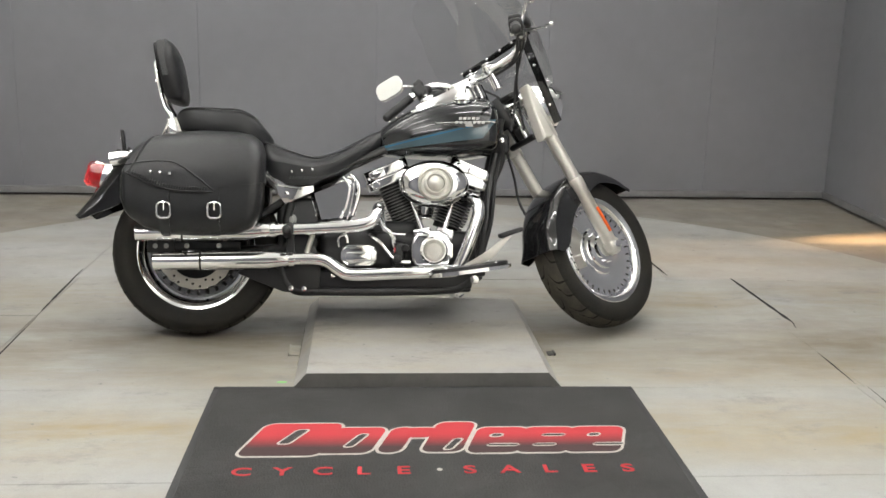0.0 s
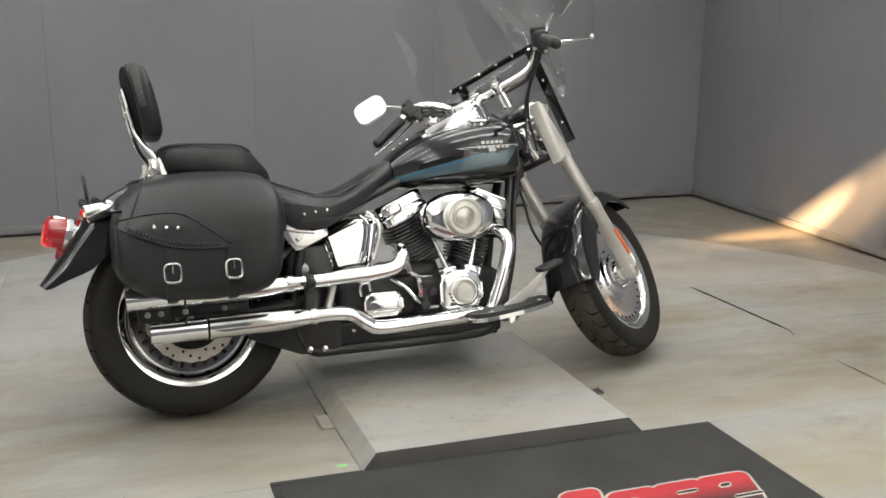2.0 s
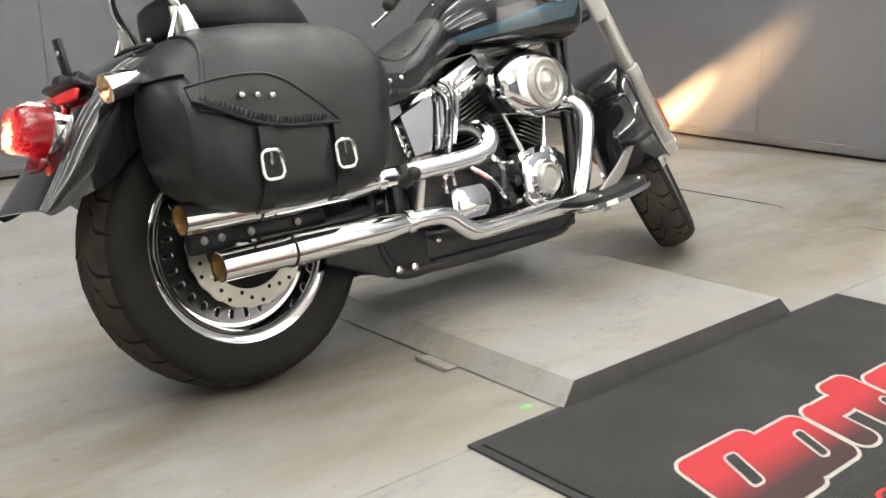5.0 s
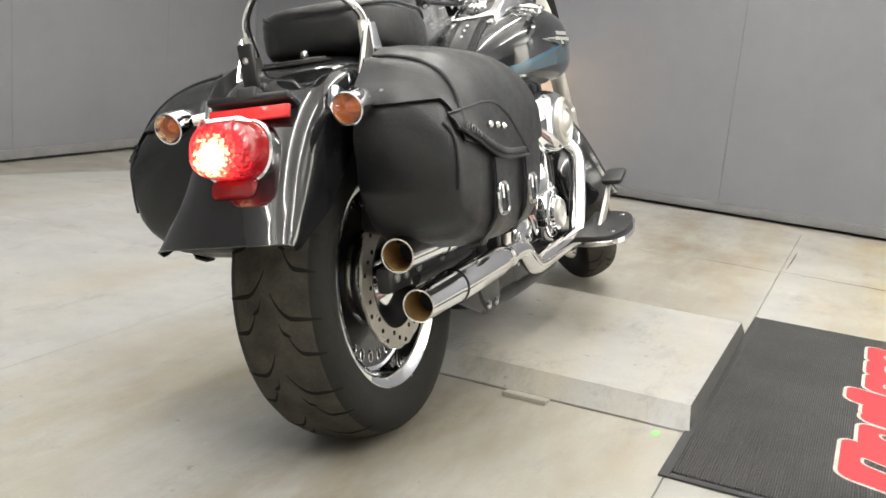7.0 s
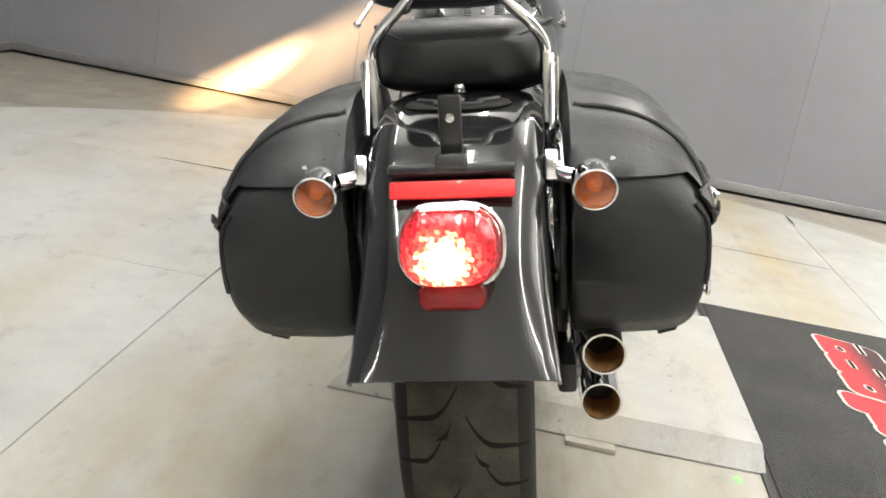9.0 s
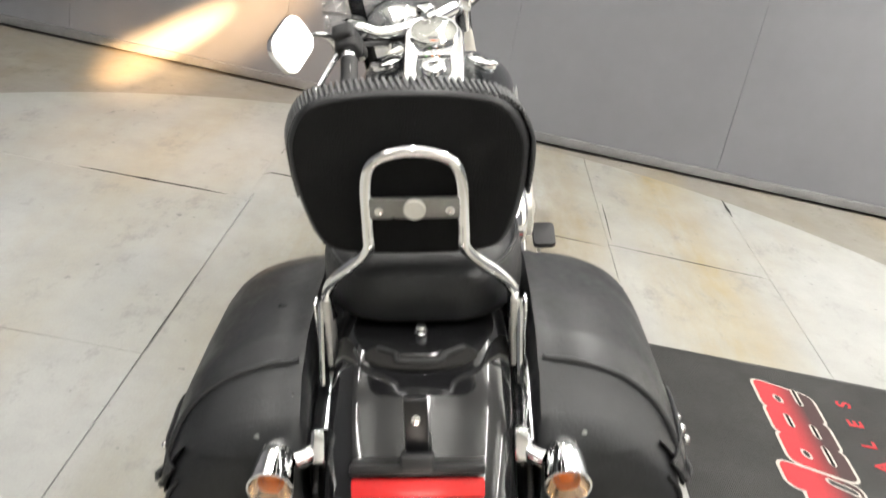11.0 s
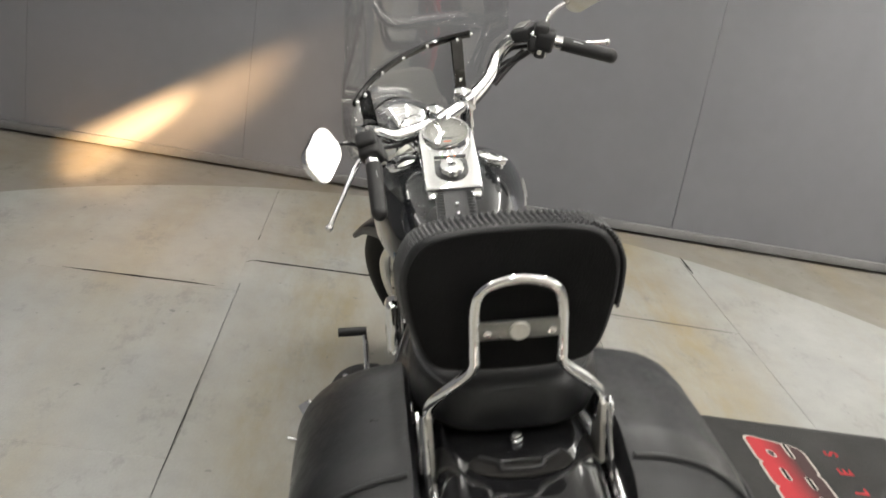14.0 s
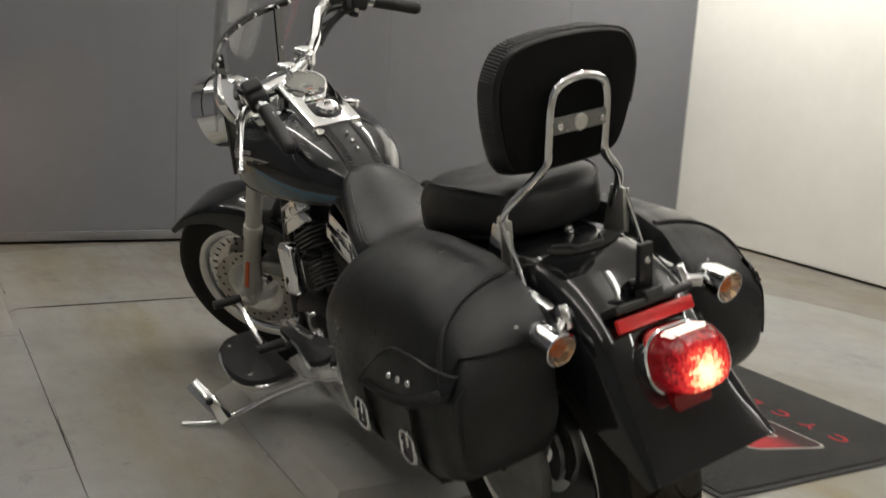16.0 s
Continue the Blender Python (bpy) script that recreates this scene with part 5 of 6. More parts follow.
def saddlebag(s):
    xs = [BAG[0][0] + (BAG[-1][0] - BAG[0][0]) * i / 40 for i in range(41)]
    bag = part("saddlebag", loft([bag_ring(x, s) for x in xs]), "leather", bike, "black leather saddlebag with buckled straps and stud trim", angle=60)
    # lid: a stiff shell over the bag, cut along its lower edge and turned in
    bm = loft([bag_ring(x, s) for x in xs])
    bmesh.ops.recalc_face_normals(bm, faces=bm.faces[:])
    if bm.calc_volume(signed=True) < 0:
        bmesh.ops.reverse_faces(bm, faces=bm.faces[:])
    bm.normal_update()
    for v, d in [(v, v.normal.copy()) for v in bm.verts]:
        v.co += d * 0.008

    def cut(co, no, lo, hi):
        fs = [f for f in bm.faces if lo <= f.calc_center_median().x <= hi]
        bmesh.ops.bisect_plane(bm, geom=list({*fs, *(e for f in fs for e in f.edges), *(v for f in fs for v in f.verts)}), dist=1e-6, plane_co=co, plane_no=no)

    cut((-0.166, 0, 0), (1, 0, 0), -1, 1)
    cut((0.06, 0, 0), (1, 0, 0), -1, 1)
    cut((-0.18, 0, 0.676), (0, 0, 1), -1, -0.166)
    cut((0.06, 0, 0.556), (0.20, 0, 1), -0.166, 0.06)
    cut((0.06, 0, 0.556), (-0.125, 0, 1), 0.06, 1)
    bmesh.ops.delete(bm, geom=[f for f in bm.faces if f.calc_center_median().z < lid_edge(f.calc_center_median().x)], context="FACES")
    rim_edges = bmesh.ops.extrude_edge_only(bm, edges=[e for e in bm.edges if e.is_boundary])["geom"]
    for v in [g for g in rim_edges if isinstance(g, bmesh.types.BMVert)]:
        v.co += (V((0.05, s * 0.25, 0.56)) - v.co).normalized() * 0.010
    lid = part("lid", bm, "leather", bag, "stiff domed leather lid", angle=50)

    def seam(reach, zlo, zhi, lift, r, name, parent):
        """Piping round the bag from the inner top to the outer face; reach(z) gives its place along the bag."""
        pts = []
        for k in range(6, 32):
            z = bag_ring(reach(0.70), s)[k].z
            q = bag_ring(reach(z), s)[k]
            if zlo < q.z < zhi and abs(q.y) > 0.165:
                pts.append(q + (q - V((0.0, s * 0.25, 0.58))).normalized() * lift)
        part(name, tube(pts, r, 8, per=2), "leather", parent)

    seam(lambda z: -0.158 + 0.066 * min(1.0, max(0.0, (z - 0.62) / 0.13)), 0.60, 0.9, 0.010, 0.0048, "welt", lid)
    seam(lambda z: -0.186, 0.46, 0.64, 0.001, 0.0035, "corner_piping", bag)
    part("flap_rivet", lathe([(0.001, 0.005), (0.006, 0.004), (0.008, 0)], aim((-0.176, s * 0.215, 0.700), (-0.7, 0, 0.7)), 10), "steel", lid)
    # leaf-shaped tooled panel on the lid with a laced lower edge, piped along its top
    pan, top_line, low_line = [], [], []
    for i in range(21):
        u = i / 20
        x = -0.178 + 0.312 * u
        zt = 0.648 + 0.014 * math.sin(math.pi * min(1.0, u * 1.3)) - 0.094 * max(0.0, (u - 0.5) / 0.5) ** 1.7
        zb = 0.622 - 0.063 * math.sin(math.pi / 2 * min(1.0, u * 1.5)) - 0.008 * u
        zt = max(zt, zb + 0.006)
        lift = s * 0.0135
        pan.append([(x, outer_y(x, z, s) + lift, z) for z in (zt, zt * 0.75 + zb * 0.25, zt * 0.5 + zb * 0.5, zt * 0.25 + zb * 0.75, zb)])
        top_line.append((x, outer_y(x, zt, s) + lift, zt))
        low_line.append((x, outer_y(x, zb, s) + lift, zb))
    panel = part("trim_panel", thick(sheet(pan), 0.005), "leather", bag, "leaf-shaped tooled leather panel")
    parts("panel_piping", [tube(line, 0.0032, 6, per=2) for line in (top_line, low_line)], "leather", panel)
    for i in range(30):
        j = 1 + 17 * i / 29
        p = V(low_line[int(j)]).lerp(V(low_line[int(j) + 1]), j - int(j))
        part("lace", box(0.0036, 0.005, 0.013, Matrix.Translation((p.x, p.y + s * 0.003, p.z + 0.012)) @ pose(0, 0, 0, 0, 25, 0), 0.0012, 1), "stitch", panel)
    for i in range(3):
        x = -0.083 + 0.033 * i
        z = 0.622 - 0.003 * i
        part("stud", ball((x, outer_y(x, z, s) + s * 0.0205, z), 0.0066, 10), "chrome", bag, "domed chrome stud")
    for x in (-0.04, 0.137):
        lift = 0.012
        rows = [[(x + e, outer_y(x, z, s) + s * lift * (1 - 0.5 * (z < 0.44)), z) for e in (-0.017, 0.017)] for z in (0.56, 0.53, 0.50, 0.47, 0.45, 0.43, 0.412, 0.40)]
        rows.append([(x + e, outer_y(x, 0.40, s) - s * 0.02, 0.392) for e in (-0.013, 0.013)])
        st = part("strap", thick(sheet(rows), 0.004), "leather", bag)
        yb = outer_y(x, 0.485, s) + s * 0.017
        pth = [(x + px, yb, 0.485 + pz) for px, pz in rounded(0.046, 0.056, 0.014, 3)]
        part("buckle", join(tube(pth, 0.0038, 8, per=1, loop=True), rod((x, yb, 0.511), (x, yb, 0.485), 0.0025, 8)), "chrome", st, "bright chrome buckle")
    return bag


both(saddlebag)


# ---- seats
def cushion(rows, n=28, p=2.6):
    """Upholstered shape along x: rows of (x, half width, bottom z, top z)."""
    x0, x1 = rows[0][0], rows[-1][0]
    rings = []
    for i in range(31):
        x = x0 + (x1 - x0) * i / 30
        w, zb, zt = glide(x, rows)
        rings.append([(x, w * math.copysign(abs(math.cos(a)) ** (2 / p), math.cos(a)), (zb + zt) / 2 + (zt - zb) / 2 * math.copysign(abs(math.sin(a)) ** (2 / p), math.sin(a))) for a in (2 * math.pi * k / n for k in range(n))])
    return loft(rings)


seat = part("rider_seat", cushion([(0.285, 0.10, 0.60, 0.745), (0.30, 0.145, 0.585, 0.762), (0.36, 0.170, 0.58, 0.744), (0.43, 0.174, 0.58, 0.718), (0.50, 0.170, 0.582, 0.708), (0.57, 0.152, 0.61, 0.726), (0.64, 0.128, 0.655, 0.760), (0.70, 0.104, 0.695, 0.792), (0.745, 0.082, 0.715, 0.812), (0.772, 0.045, 0.74, 0.812)], p=2.15), "leather", bike, "black leather rider seat with studded side skirt", angle=60)
parts("seat_piping", [tube([(0.30, s * 0.135, 0.752), (0.40, s * 0.152, 0.715), (0.50, s * 0.148, 0.692), (0.60, s * 0.115, 0.722), (0.70, s * 0.075, 0.776)], 0.0035, 6) for s in (-1, 1)], "leather", seat)
for s in (-1, 1):
    for i in range(3):
        part("stud", ball((0.405 + 0.039 * i, s * (0.1815 - 0.002 * i), 0.636 + 0.005 * i), 0.0062, 10), "chrome", seat, "domed chrome stud")
    for i in range(22):
        x = 0.40 + 0.0105 * i
        z = 0.60 + 0.03 * max(0, (x - 0.5) / 0.1) ** 1.6
        w = lerp(x, [(0.36, 0.178), (0.44, 0.1825), (0.50, 0.177), (0.57, 0.156), (0.65, 0.126)])[0]
        part("lace", box(0.004, 0.004, 0.014, pose(x, s * (w - 0.001), z + 0.014, 0, 30, 0), 0.0012, 1), "stitch", seat)
for s in (-1, 1):
    # stiff side skirt hanging from the seat
    sk = []
    for x, zl, y in ((0.29, 0.672, 0.150), (0.305, 0.645, 0.163), (0.33, 0.617, 0.171), (0.383, 0.590, 0.178), (0.44, 0.586, 0.179), (0.49, 0.594, 0.176), (0.54, 0.618, 0.163), (0.584, 0.643, 0.147), (0.635, 0.675, 0.127), (0.684, 0.705, 0.106)):
        w, zb, zt = lerp(x, [(0.285, 0.10, 0.60, 0.745), (0.36, 0.168, 0.58, 0.742), (0.43, 0.172, 0.58, 0.715), (0.50, 0.168, 0.582, 0.705), (0.57, 0.145, 0.61, 0.722), (0.64, 0.115, 0.66, 0.755), (0.70, 0.092, 0.70, 0.782)])
        top_z = max(zl + 0.012, (zb + zt) / 2 + 0.012)
        sk.append([(x, s * (y - 0.004 * (q > 0.8)), top_z + (zl - top_z) * q) for q in (0, 0.3, 0.6, 0.85, 1.0)])
    part("side_skirt", thick(sheet(sk), 0.005), "leather", seat, angle=60)
pillion = part("pillion_seat", cushion([(-0.045, 0.062, 0.80, 0.852), (-0.03, 0.095, 0.79, 0.872), (0.0, 0.124, 0.782, 0.888), (0.06, 0.146, 0.772, 0.890), (0.14, 0.150, 0.762, 0.886), (0.21, 0.142, 0.752, 0.882), (0.25, 0.130, 0.745, 0.862), (0.29, 0.108, 0.74, 0.822), (0.32, 0.08, 0.735, 0.785), (0.328, 0.05, 0.74, 0.77)], p=4.2), "leather", bike, "padded black leather pillion seat", angle=60)
part("seat_piping", tube([(-0.036, 0, 0.862), (-0.03, 0.075, 0.860), (-0.004, 0.116, 0.874), (0.06, 0.138, 0.879), (0.14, 0.142, 0.876), (0.21, 0.134, 0.872), (0.255, 0.11, 0.853), (0.263, 0, 0.853), (0.255, -0.11, 0.853), (0.21, -0.134, 0.872), (0.14, -0.142, 0.876), (0.06, -0.138, 0.879), (-0.004, -0.116, 0.874), (-0.03, -0.075, 0.860)], 0.0034, 6, per=3, loop=True), "leather", pillion)
part("seat_bolt", lathe([(0.001, 0.013), (0.006, 0.012), (0.008, 0.009), (0.008, 0.004), (0.010, 0.003), (0.010, 0)], aim((-0.054, 0, 0.786), (-0.25, 0, 1)), 14), "chrome", pillion, "chrome seat screw")
gp = []
for i in range(17):
    y = -0.032 + 0.004 * i
    u = abs(y) / 0.032
    z = 0.783 - 0.012 * u ** 4
    xe = -0.074 + 0.012 * u ** 6
    gp.append([(-0.035 + (xe + 0.035) * q, y, z - 0.003 * q * q) for q in (0, 0.35, 0.7, 1.0)])
part("seat_base_plate", thick(sheet(gp), 0.004), "blackpaint", bike, "glossy black tab under the pillion seat", angle=60)
# black oval laid on the fender to read as a recess
part("fender_recess", loft([[(-0.095 + 0.034 * math.cos(a) * q, 0.078 * math.sin(a) * q, 0.771 + dz - 0.12 * (0.034 * math.cos(a) * q) * -1) for a in (2 * math.pi * k / 28 for k in range(28))] for q, dz in ((1, 0.0005), (0.96, 0.003))]), "hollow_black", bike)

part("recess_ridge", tube([(-0.082, -0.06, 0.776), (-0.10, -0.034, 0.776), (-0.113, -0.028, 0.773), (-0.115, 0, 0.773), (-0.113, 0.028, 0.773), (-0.10, 0.034, 0.776), (-0.082, 0.06, 0.776)], 0.0045, 8, per=3), "plastic", bike)

# ---- backrest and sissy bar
def lean_x(z):
    return -0.079 - (z - 0.856) * 0.205


pts = [(-0.03, -0.128, 0.80), (-0.05, -0.128, 0.848), (lean_x(0.885) + 0.012, -0.108, 0.882), (lean_x(0.922), -0.066, 0.925), (lean_x(0.96), -0.062, 0.96), (lean_x(1.03), -0.060, 1.03), (lean_x(1.058), -0.045, 1.06), (lean_x(1.07), 0, 1.072)]
pts = pts + [(x, -y, z) for x, y, z in pts[-2::-1]]
sissy = part("sissy_bar", tube(pts, 0.0085, 14), "chrome", bike, "bent chrome sissy bar")
cp = aim((lean_x(0.993) - 0.004, 0, 0.993), (-1, 0, -0.2))
part("cross_plate", box(0.122, 0.03, 0.006, cp, 0.002), "steel", sissy)
part("medallion", lathe([(0.0145, 0), (0.0145, 0.004), (0.013, 0.0055), (0.010, 0.0045), (0.001, 0.006)], cp @ pose(0, 0, 0.002), 24), "cover", sissy)
parts("plate_bolt", [lathe([(0.001, 0.007), (0.006, 0.006), (0.007, 0)], cp @ pose(y, 0, 0.003), 8) for y in (-0.045, 0.045)], "chrome", sissy)
for s in (-1, 1):
    f = Matrix(((1, 0, 0, 0), (0, 0, s, s * 0.125), (0, 1, 0, 0), (0, 0, 0, 1)))
    part("side_bracket", slab([(-0.065, 0.838), (-0.03, 0.842), (-0.002, 0.765), (0.0, 0.735), (-0.06, 0.735)], 0.009, f, 0.0025), "satin", sissy, "flat pale metal side bracket")
    part("side_bracket", slab([(-0.058, 0.832), (-0.036, 0.835), (-0.008, 0.77), (-0.006, 0.735), (-0.05, 0.735)], 0.004, Matrix.Translation((0, s * 0.019, 0)) @ f, 0.001), "chrome", sissy)
    part("latch", join(rod((-0.052, s * 0.138, 0.835), (-0.10, s * 0.136, 0.73), 0.005, 8), lathe([(0.001, 0.012), (0.010, 0.010), (0.011, 0)], aim((-0.02, s * 0.134, 0.755), (0, s, 0)), 12)), "chrome", sissy)


def pad_ring(q, off):
    """Rounded trapezoid outline, scaled by q, pushed off the bar's plane."""
    out = []
    base = [(-0.095, 0.912), (0, 0.906), (0.095, 0.912), (0.125, 0.935), (0.142, 0.99), (0.150, 1.05), (0.146, 1.092), (0.121, 1.131), (0.066, 1.145), (0, 1.148), (-0.066, 1.145), (-0.121, 1.131), (-0.146, 1.092), (-0.150, 1.05), (-0.142, 0.99), (-0.125, 0.935)]
    for p in smooth_path([(0, y, z) for y, z in base], 4, True):
        y, z = p.y * q * 1.03 + 0.006, 1.035 + (p.z - 1.035) * q
        out.append((lean_x(z) + 0.019 + (off if off < 0.03 else 0.03 + (off - 0.03) * 0.9), y, z))
    return out


rest = part("backrest", loft([pad_ring(0.92, 0.0), pad_ring(0.955, 0.003), pad_ring(0.975, 0.010), pad_ring(1.0, 0.030), pad_ring(1.005, 0.044), pad_ring(0.98, 0.058), pad_ring(0.88, 0.068), pad_ring(0.7, 0.075), pad_ring(0.45, 0.081), pad_ring(0.15, 0.083)]), "leather", bike, "padded black backrest with laced edge", angle=60)
part("back_panel", loft([pad_ring(0.915, -0.003), pad_ring(0.93, -0.001), pad_ring(0.93, 0.003)]), "fabric", rest, "plain black fabric back panel")
lace_ring = pad_ring(0.997, 0.026)
for i in range(14, len(lace_ring) - 6):
    for frac in (0.0, 0.5):
        a, b = V(lace_ring[i]), V(lace_ring[(i + 1) % len(lace_ring)])
        p = a.lerp(b, frac)
        if p.z < 1.0:
            continue
        part("lace", box(0.032, 0.0048, 0.007, Matrix.Translation(p) @ pose(0, 0, 0, 0, -14, 14), 0.0011, 1), "stitch", rest)

# ---- tank, console
TANK = [(0.725, 0.045, 0.725, 0.775), (0.74, 0.066, 0.72, 0.792), (0.78, 0.103, 0.712, 0.828), (0.85, 0.150, 0.706, 0.872), (0.93, 0.175, 0.702, 0.905), (1.01, 0.190, 0.700, 0.927), (1.09, 0.198, 0.700, 0.941), (1.15, 0.198, 0.706, 0.942), (1.19, 0.186, 0.716, 0.932), (1.213, 0.145, 0.735, 0.90)]


def tank_ring(x, n=44):
    w, zb, zt = glide(x, TANK)
    zc = zb + (zt - zb) * 0.36
    out = []
    for k in range(n):
        a = 2 * math.pi * k / n
        c, s = math.cos(a), math.sin(a)
        p = 3.0 if s > 0 else 3.2
        hh = (zt - zc) if s > 0 else (zc - zb)
        out.append((x, w * math.copysign(abs(c) ** (2 / p), c), zc + hh * math.copysign(abs(s) ** (2 / p), s)))
    return out


def tank_y(x, z):
    w, zb, zt = glide(x, TANK)
    zc = zb + (zt - zb) * 0.36
    p, hh = (3.0, zt - zc) if z > zc else (3.2, zc - zb)
    return w * max(0.0, 1 - min(1, abs(z - zc) / hh) ** p) ** (1 / p)


def tank_z(x, y):
    w, zb, zt = glide(x, TANK)
    zc = zb + (zt - zb) * 0.36
    return zc + (zt - zc) * max(0.0, 1 - min(1, abs(y) / w) ** 3.0) ** (1 / 3.0)


xs = [TANK[0][0] + (TANK[-1][0] - TANK[0][0]) * i / 34 for i in range(35)]
tank = part("fuel_tank", loft([tank_ring(x) for x in xs]), "tank", bike, "black fuel tank with a teal lower panel", angle=70)
for s in (-1, 1):
    # winged badge, bowed to the flank
    def plate(outline, lift, nm, mt, par):
        out = []
        for x, z in outline:
            out.append((x, s * (tank_y(x, z) + lift), z))
        inn = [(x, y - s * 0.003, z) for x, y, z in out]
        return part(nm, loft([inn, out]), mt, par, angle=30)

    wing = [(0.955, 0.829), (1.00, 0.822), (1.06, 0.817), (1.085, 0.815), (1.11, 0.817), (1.19, 0.832), (1.185, 0.838), (1.14, 0.838), (1.08, 0.834), (1.0, 0.833)]
    bd = plate(wing, 0.0035, "tank_badge", "badge", tank)
    plate([(0.975, 0.8285), (1.03, 0.818), (1.07, 0.808), (1.07, 0.830), (1.0, 0.830)], 0.0052, "badge_inlay", "ink", bd)
    plate([(1.10, 0.808), (1.172, 0.829), (1.168, 0.835), (1.10, 0.833)], 0.0052, "badge_inlay", "ink", bd)
    for za, xa, xb, count in ((0.842, 1.045, 1.128, 5), (0.826, 1.030, 1.150, 7)):
        for i in range(count):
            x0, x1 = xa + (xb - xa) * i / count, xa + (xb - xa) * (i + 0.68) / count
            plate([(x0, za), (x1, za), (x1 + 0.002, za + 0.010), (x0 + 0.002, za + 0.010)], 0.0062, "badge_bar", "badge", bd)
    part("filler_cap", lathe([(0.036, -0.02), (0.036, -0.002), (0.040, 0.0), (0.041, 0.004), (0.038, 0.007), (0.026, 0.011), (0.012, 0.013), (0.001, 0.0135)], aim((1.072, s * 0.117, tank_z(1.072, 0.117) + 0.002), (-0.06, s * 0.20, 1)), 36), "chrome", tank, "domed chrome tank cap")

# leather strap along the tank, laced on both edges
rows = []
for i in range(13):
    x = 0.735 + 0.185 * i / 12
    rows.append([(x, y, tank_z(x, max(abs(y), 0.0)) + 0.007 + 0.004 * (1 - (y / 0.048) ** 2)) for y in (-0.048, -0.03, 0, 0.03, 0.048)])
strap = part("tank_strap", thick(sheet(rows), 0.006), "leather", bike, "laced leather strap along the tank", angle=60)
for i in range(20):
    x = 0.745 + 0.165 * i / 19
    for y in (-0.036, 0.036):
        part("lace", box(0.004, 0.018, 0.003, Matrix.Translation((x, y, tank_z(x, 0.036) + 0.0115)) @ pose(0, 0, 0, 0, -25, 0), 0.0012, 1), "stitch", strap)
for i in range(3):
    x = 0.79 + 0.026 * i
    part("stud", ball((x, 0, tank_z(x, 0) + 0.014), 0.006, 10), "chrome", strap, "domed chrome stud")

# instrument console
cf = Matrix.Translation((1.012, 0, 0.958)) @ pose(0, 0, 0, 0, -25.5, 0)
outl = [(-0.135, -0.067), (-0.128, -0.070), (0.06, -0.071)] + [(0.066 + 0.071 * math.cos(a), 0.071 * math.sin(a)) for a in (radians(d) for d in range(-80, 81, 16))] + [(0.06, 0.071), (-0.128, 0.070), (-0.135, 0.067)]
con = part("instrument_console", loft([[tuple(cf @ V((x * kx, y * ky, h))) for x, y in outl] for kx, ky, h in ((1.0, 1.08, -0.065), (1.0, 1.03, -0.02), (1.0, 1.0, 0.001), (0.985, 0.965, 0.007), (0.97, 0.94, 0.008))]), "chrome", bike, "polished chrome console on the tank", angle=40)
parts("console_tab", [box(0.024, 0.03, 0.02, cf @ pose(-0.143, y, -0.012), 0.005, 3) for y in (-0.05, 0.05)], "chrome", con)
part("console_end", box(0.012, 0.068, 0.022, cf @ pose(-0.139, 0, -0.012), 0.003), "blackmetal", con)
sp = cf @ pose(0.066, 0, 0.006)
spd = part("speedometer", lathe([(0.061, -0.02), (0.061, 0.012), (0.058, 0.017), (0.054, 0.016), (0.052, 0.008)], sp, 44, caps=False), "chrome", con, "round speedometer with a silver-grey face")
part("dial_face", lathe([(0.052, 0.008), (0.001, 0.0082)], sp, 40, caps=False), "dial", spd)
parts("dial_tick", [box(0.0015, 0.006, 0.0008, sp @ Matrix.Rotation(radians(a), 4, "Z") @ pose(0, 0.045, 0.0092), 0) for a in range(-130, 131, 13)], "ink", con)
part("dial_panel", slab(rounded(0.006, 0.028, 0.002, 2), 0.0006, sp @ pose(-0.02, 0, 0.0088)), "ink", spd)
part("needle", box(0.003, 0.034, 0.0012, sp @ Matrix.Rotation(radians(40), 4, "Z") @ pose(0, 0.016, 0.0105), 0), "white_print", spd)
part("warning_bar", slab(rounded(0.004, 0.018, 0.0015, 2), 0.0006, sp @ pose(-0.032, 0, 0.0088)), "orange", spd)
part("dial_glass", lathe([(0.0525, 0.013), (0.02, 0.0145), (0.001, 0.015)], sp, 36, caps=False), "lens", spd)
ip = cf @ pose(-0.066, 0, 0.008)
shield_out = [(0.036, -0.040), (0.036, 0.040), (-0.006, 0.041)] + [(-0.006 - 0.038 * math.sin(a), 0.041 * math.cos(a)) for a in (radians(d) for d in range(15, 180, 15))] + [(-0.006, -0.041)]
part("switch_recess", slab(shield_out[::-1], 0.0015, ip, 0.0005, 1), "blackmetal", con, "black shield-shaped switch plate")
part("ignition_knob", join(lathe([(0.030, 0.001), (0.030, 0.014), (0.027, 0.018), (0.014, 0.0205), (0.001, 0.021)], ip @ pose(-0.004, 0, 0), 28), box(0.011, 0.022, 0.012, ip @ pose(-0.004, 0, 0.024), 0.003)), "chrome", con, "chrome ignition knob")
part("lamp_window", slab(rounded(0.008, 0.078, 0.002, 3), 0.0015, cf @ pose(-0.019, 0, 0.0085)), "ink", con)
parts("indicator_lamp", [lathe([(0.001, 0.002), (0.0022, 0.0018), (0.0026, 0)], cf @ pose(-0.019, y, 0.0098), 8) for y in (-0.012, 0.004)], "amber", con)
parts("indicator_lamp", [lathe([(0.001, 0.002), (0.0022, 0.0018), (0.0026, 0)], cf @ pose(-0.019, y, 0.0098), 8) for y in (0.018,)], "green", con)

# ---- front fork
LEG0 = V((FX, 0, FZ))


def along(sv, y=0.0, fwd=0.0):
    """Point sv metres up the fork from the axle, y to the left, fwd ahead of the leg."""
    return LEG0 + UP * sv + V((0, y, 0)) + V((math.cos(RAKE), 0, math.sin(RAKE))) * fwd


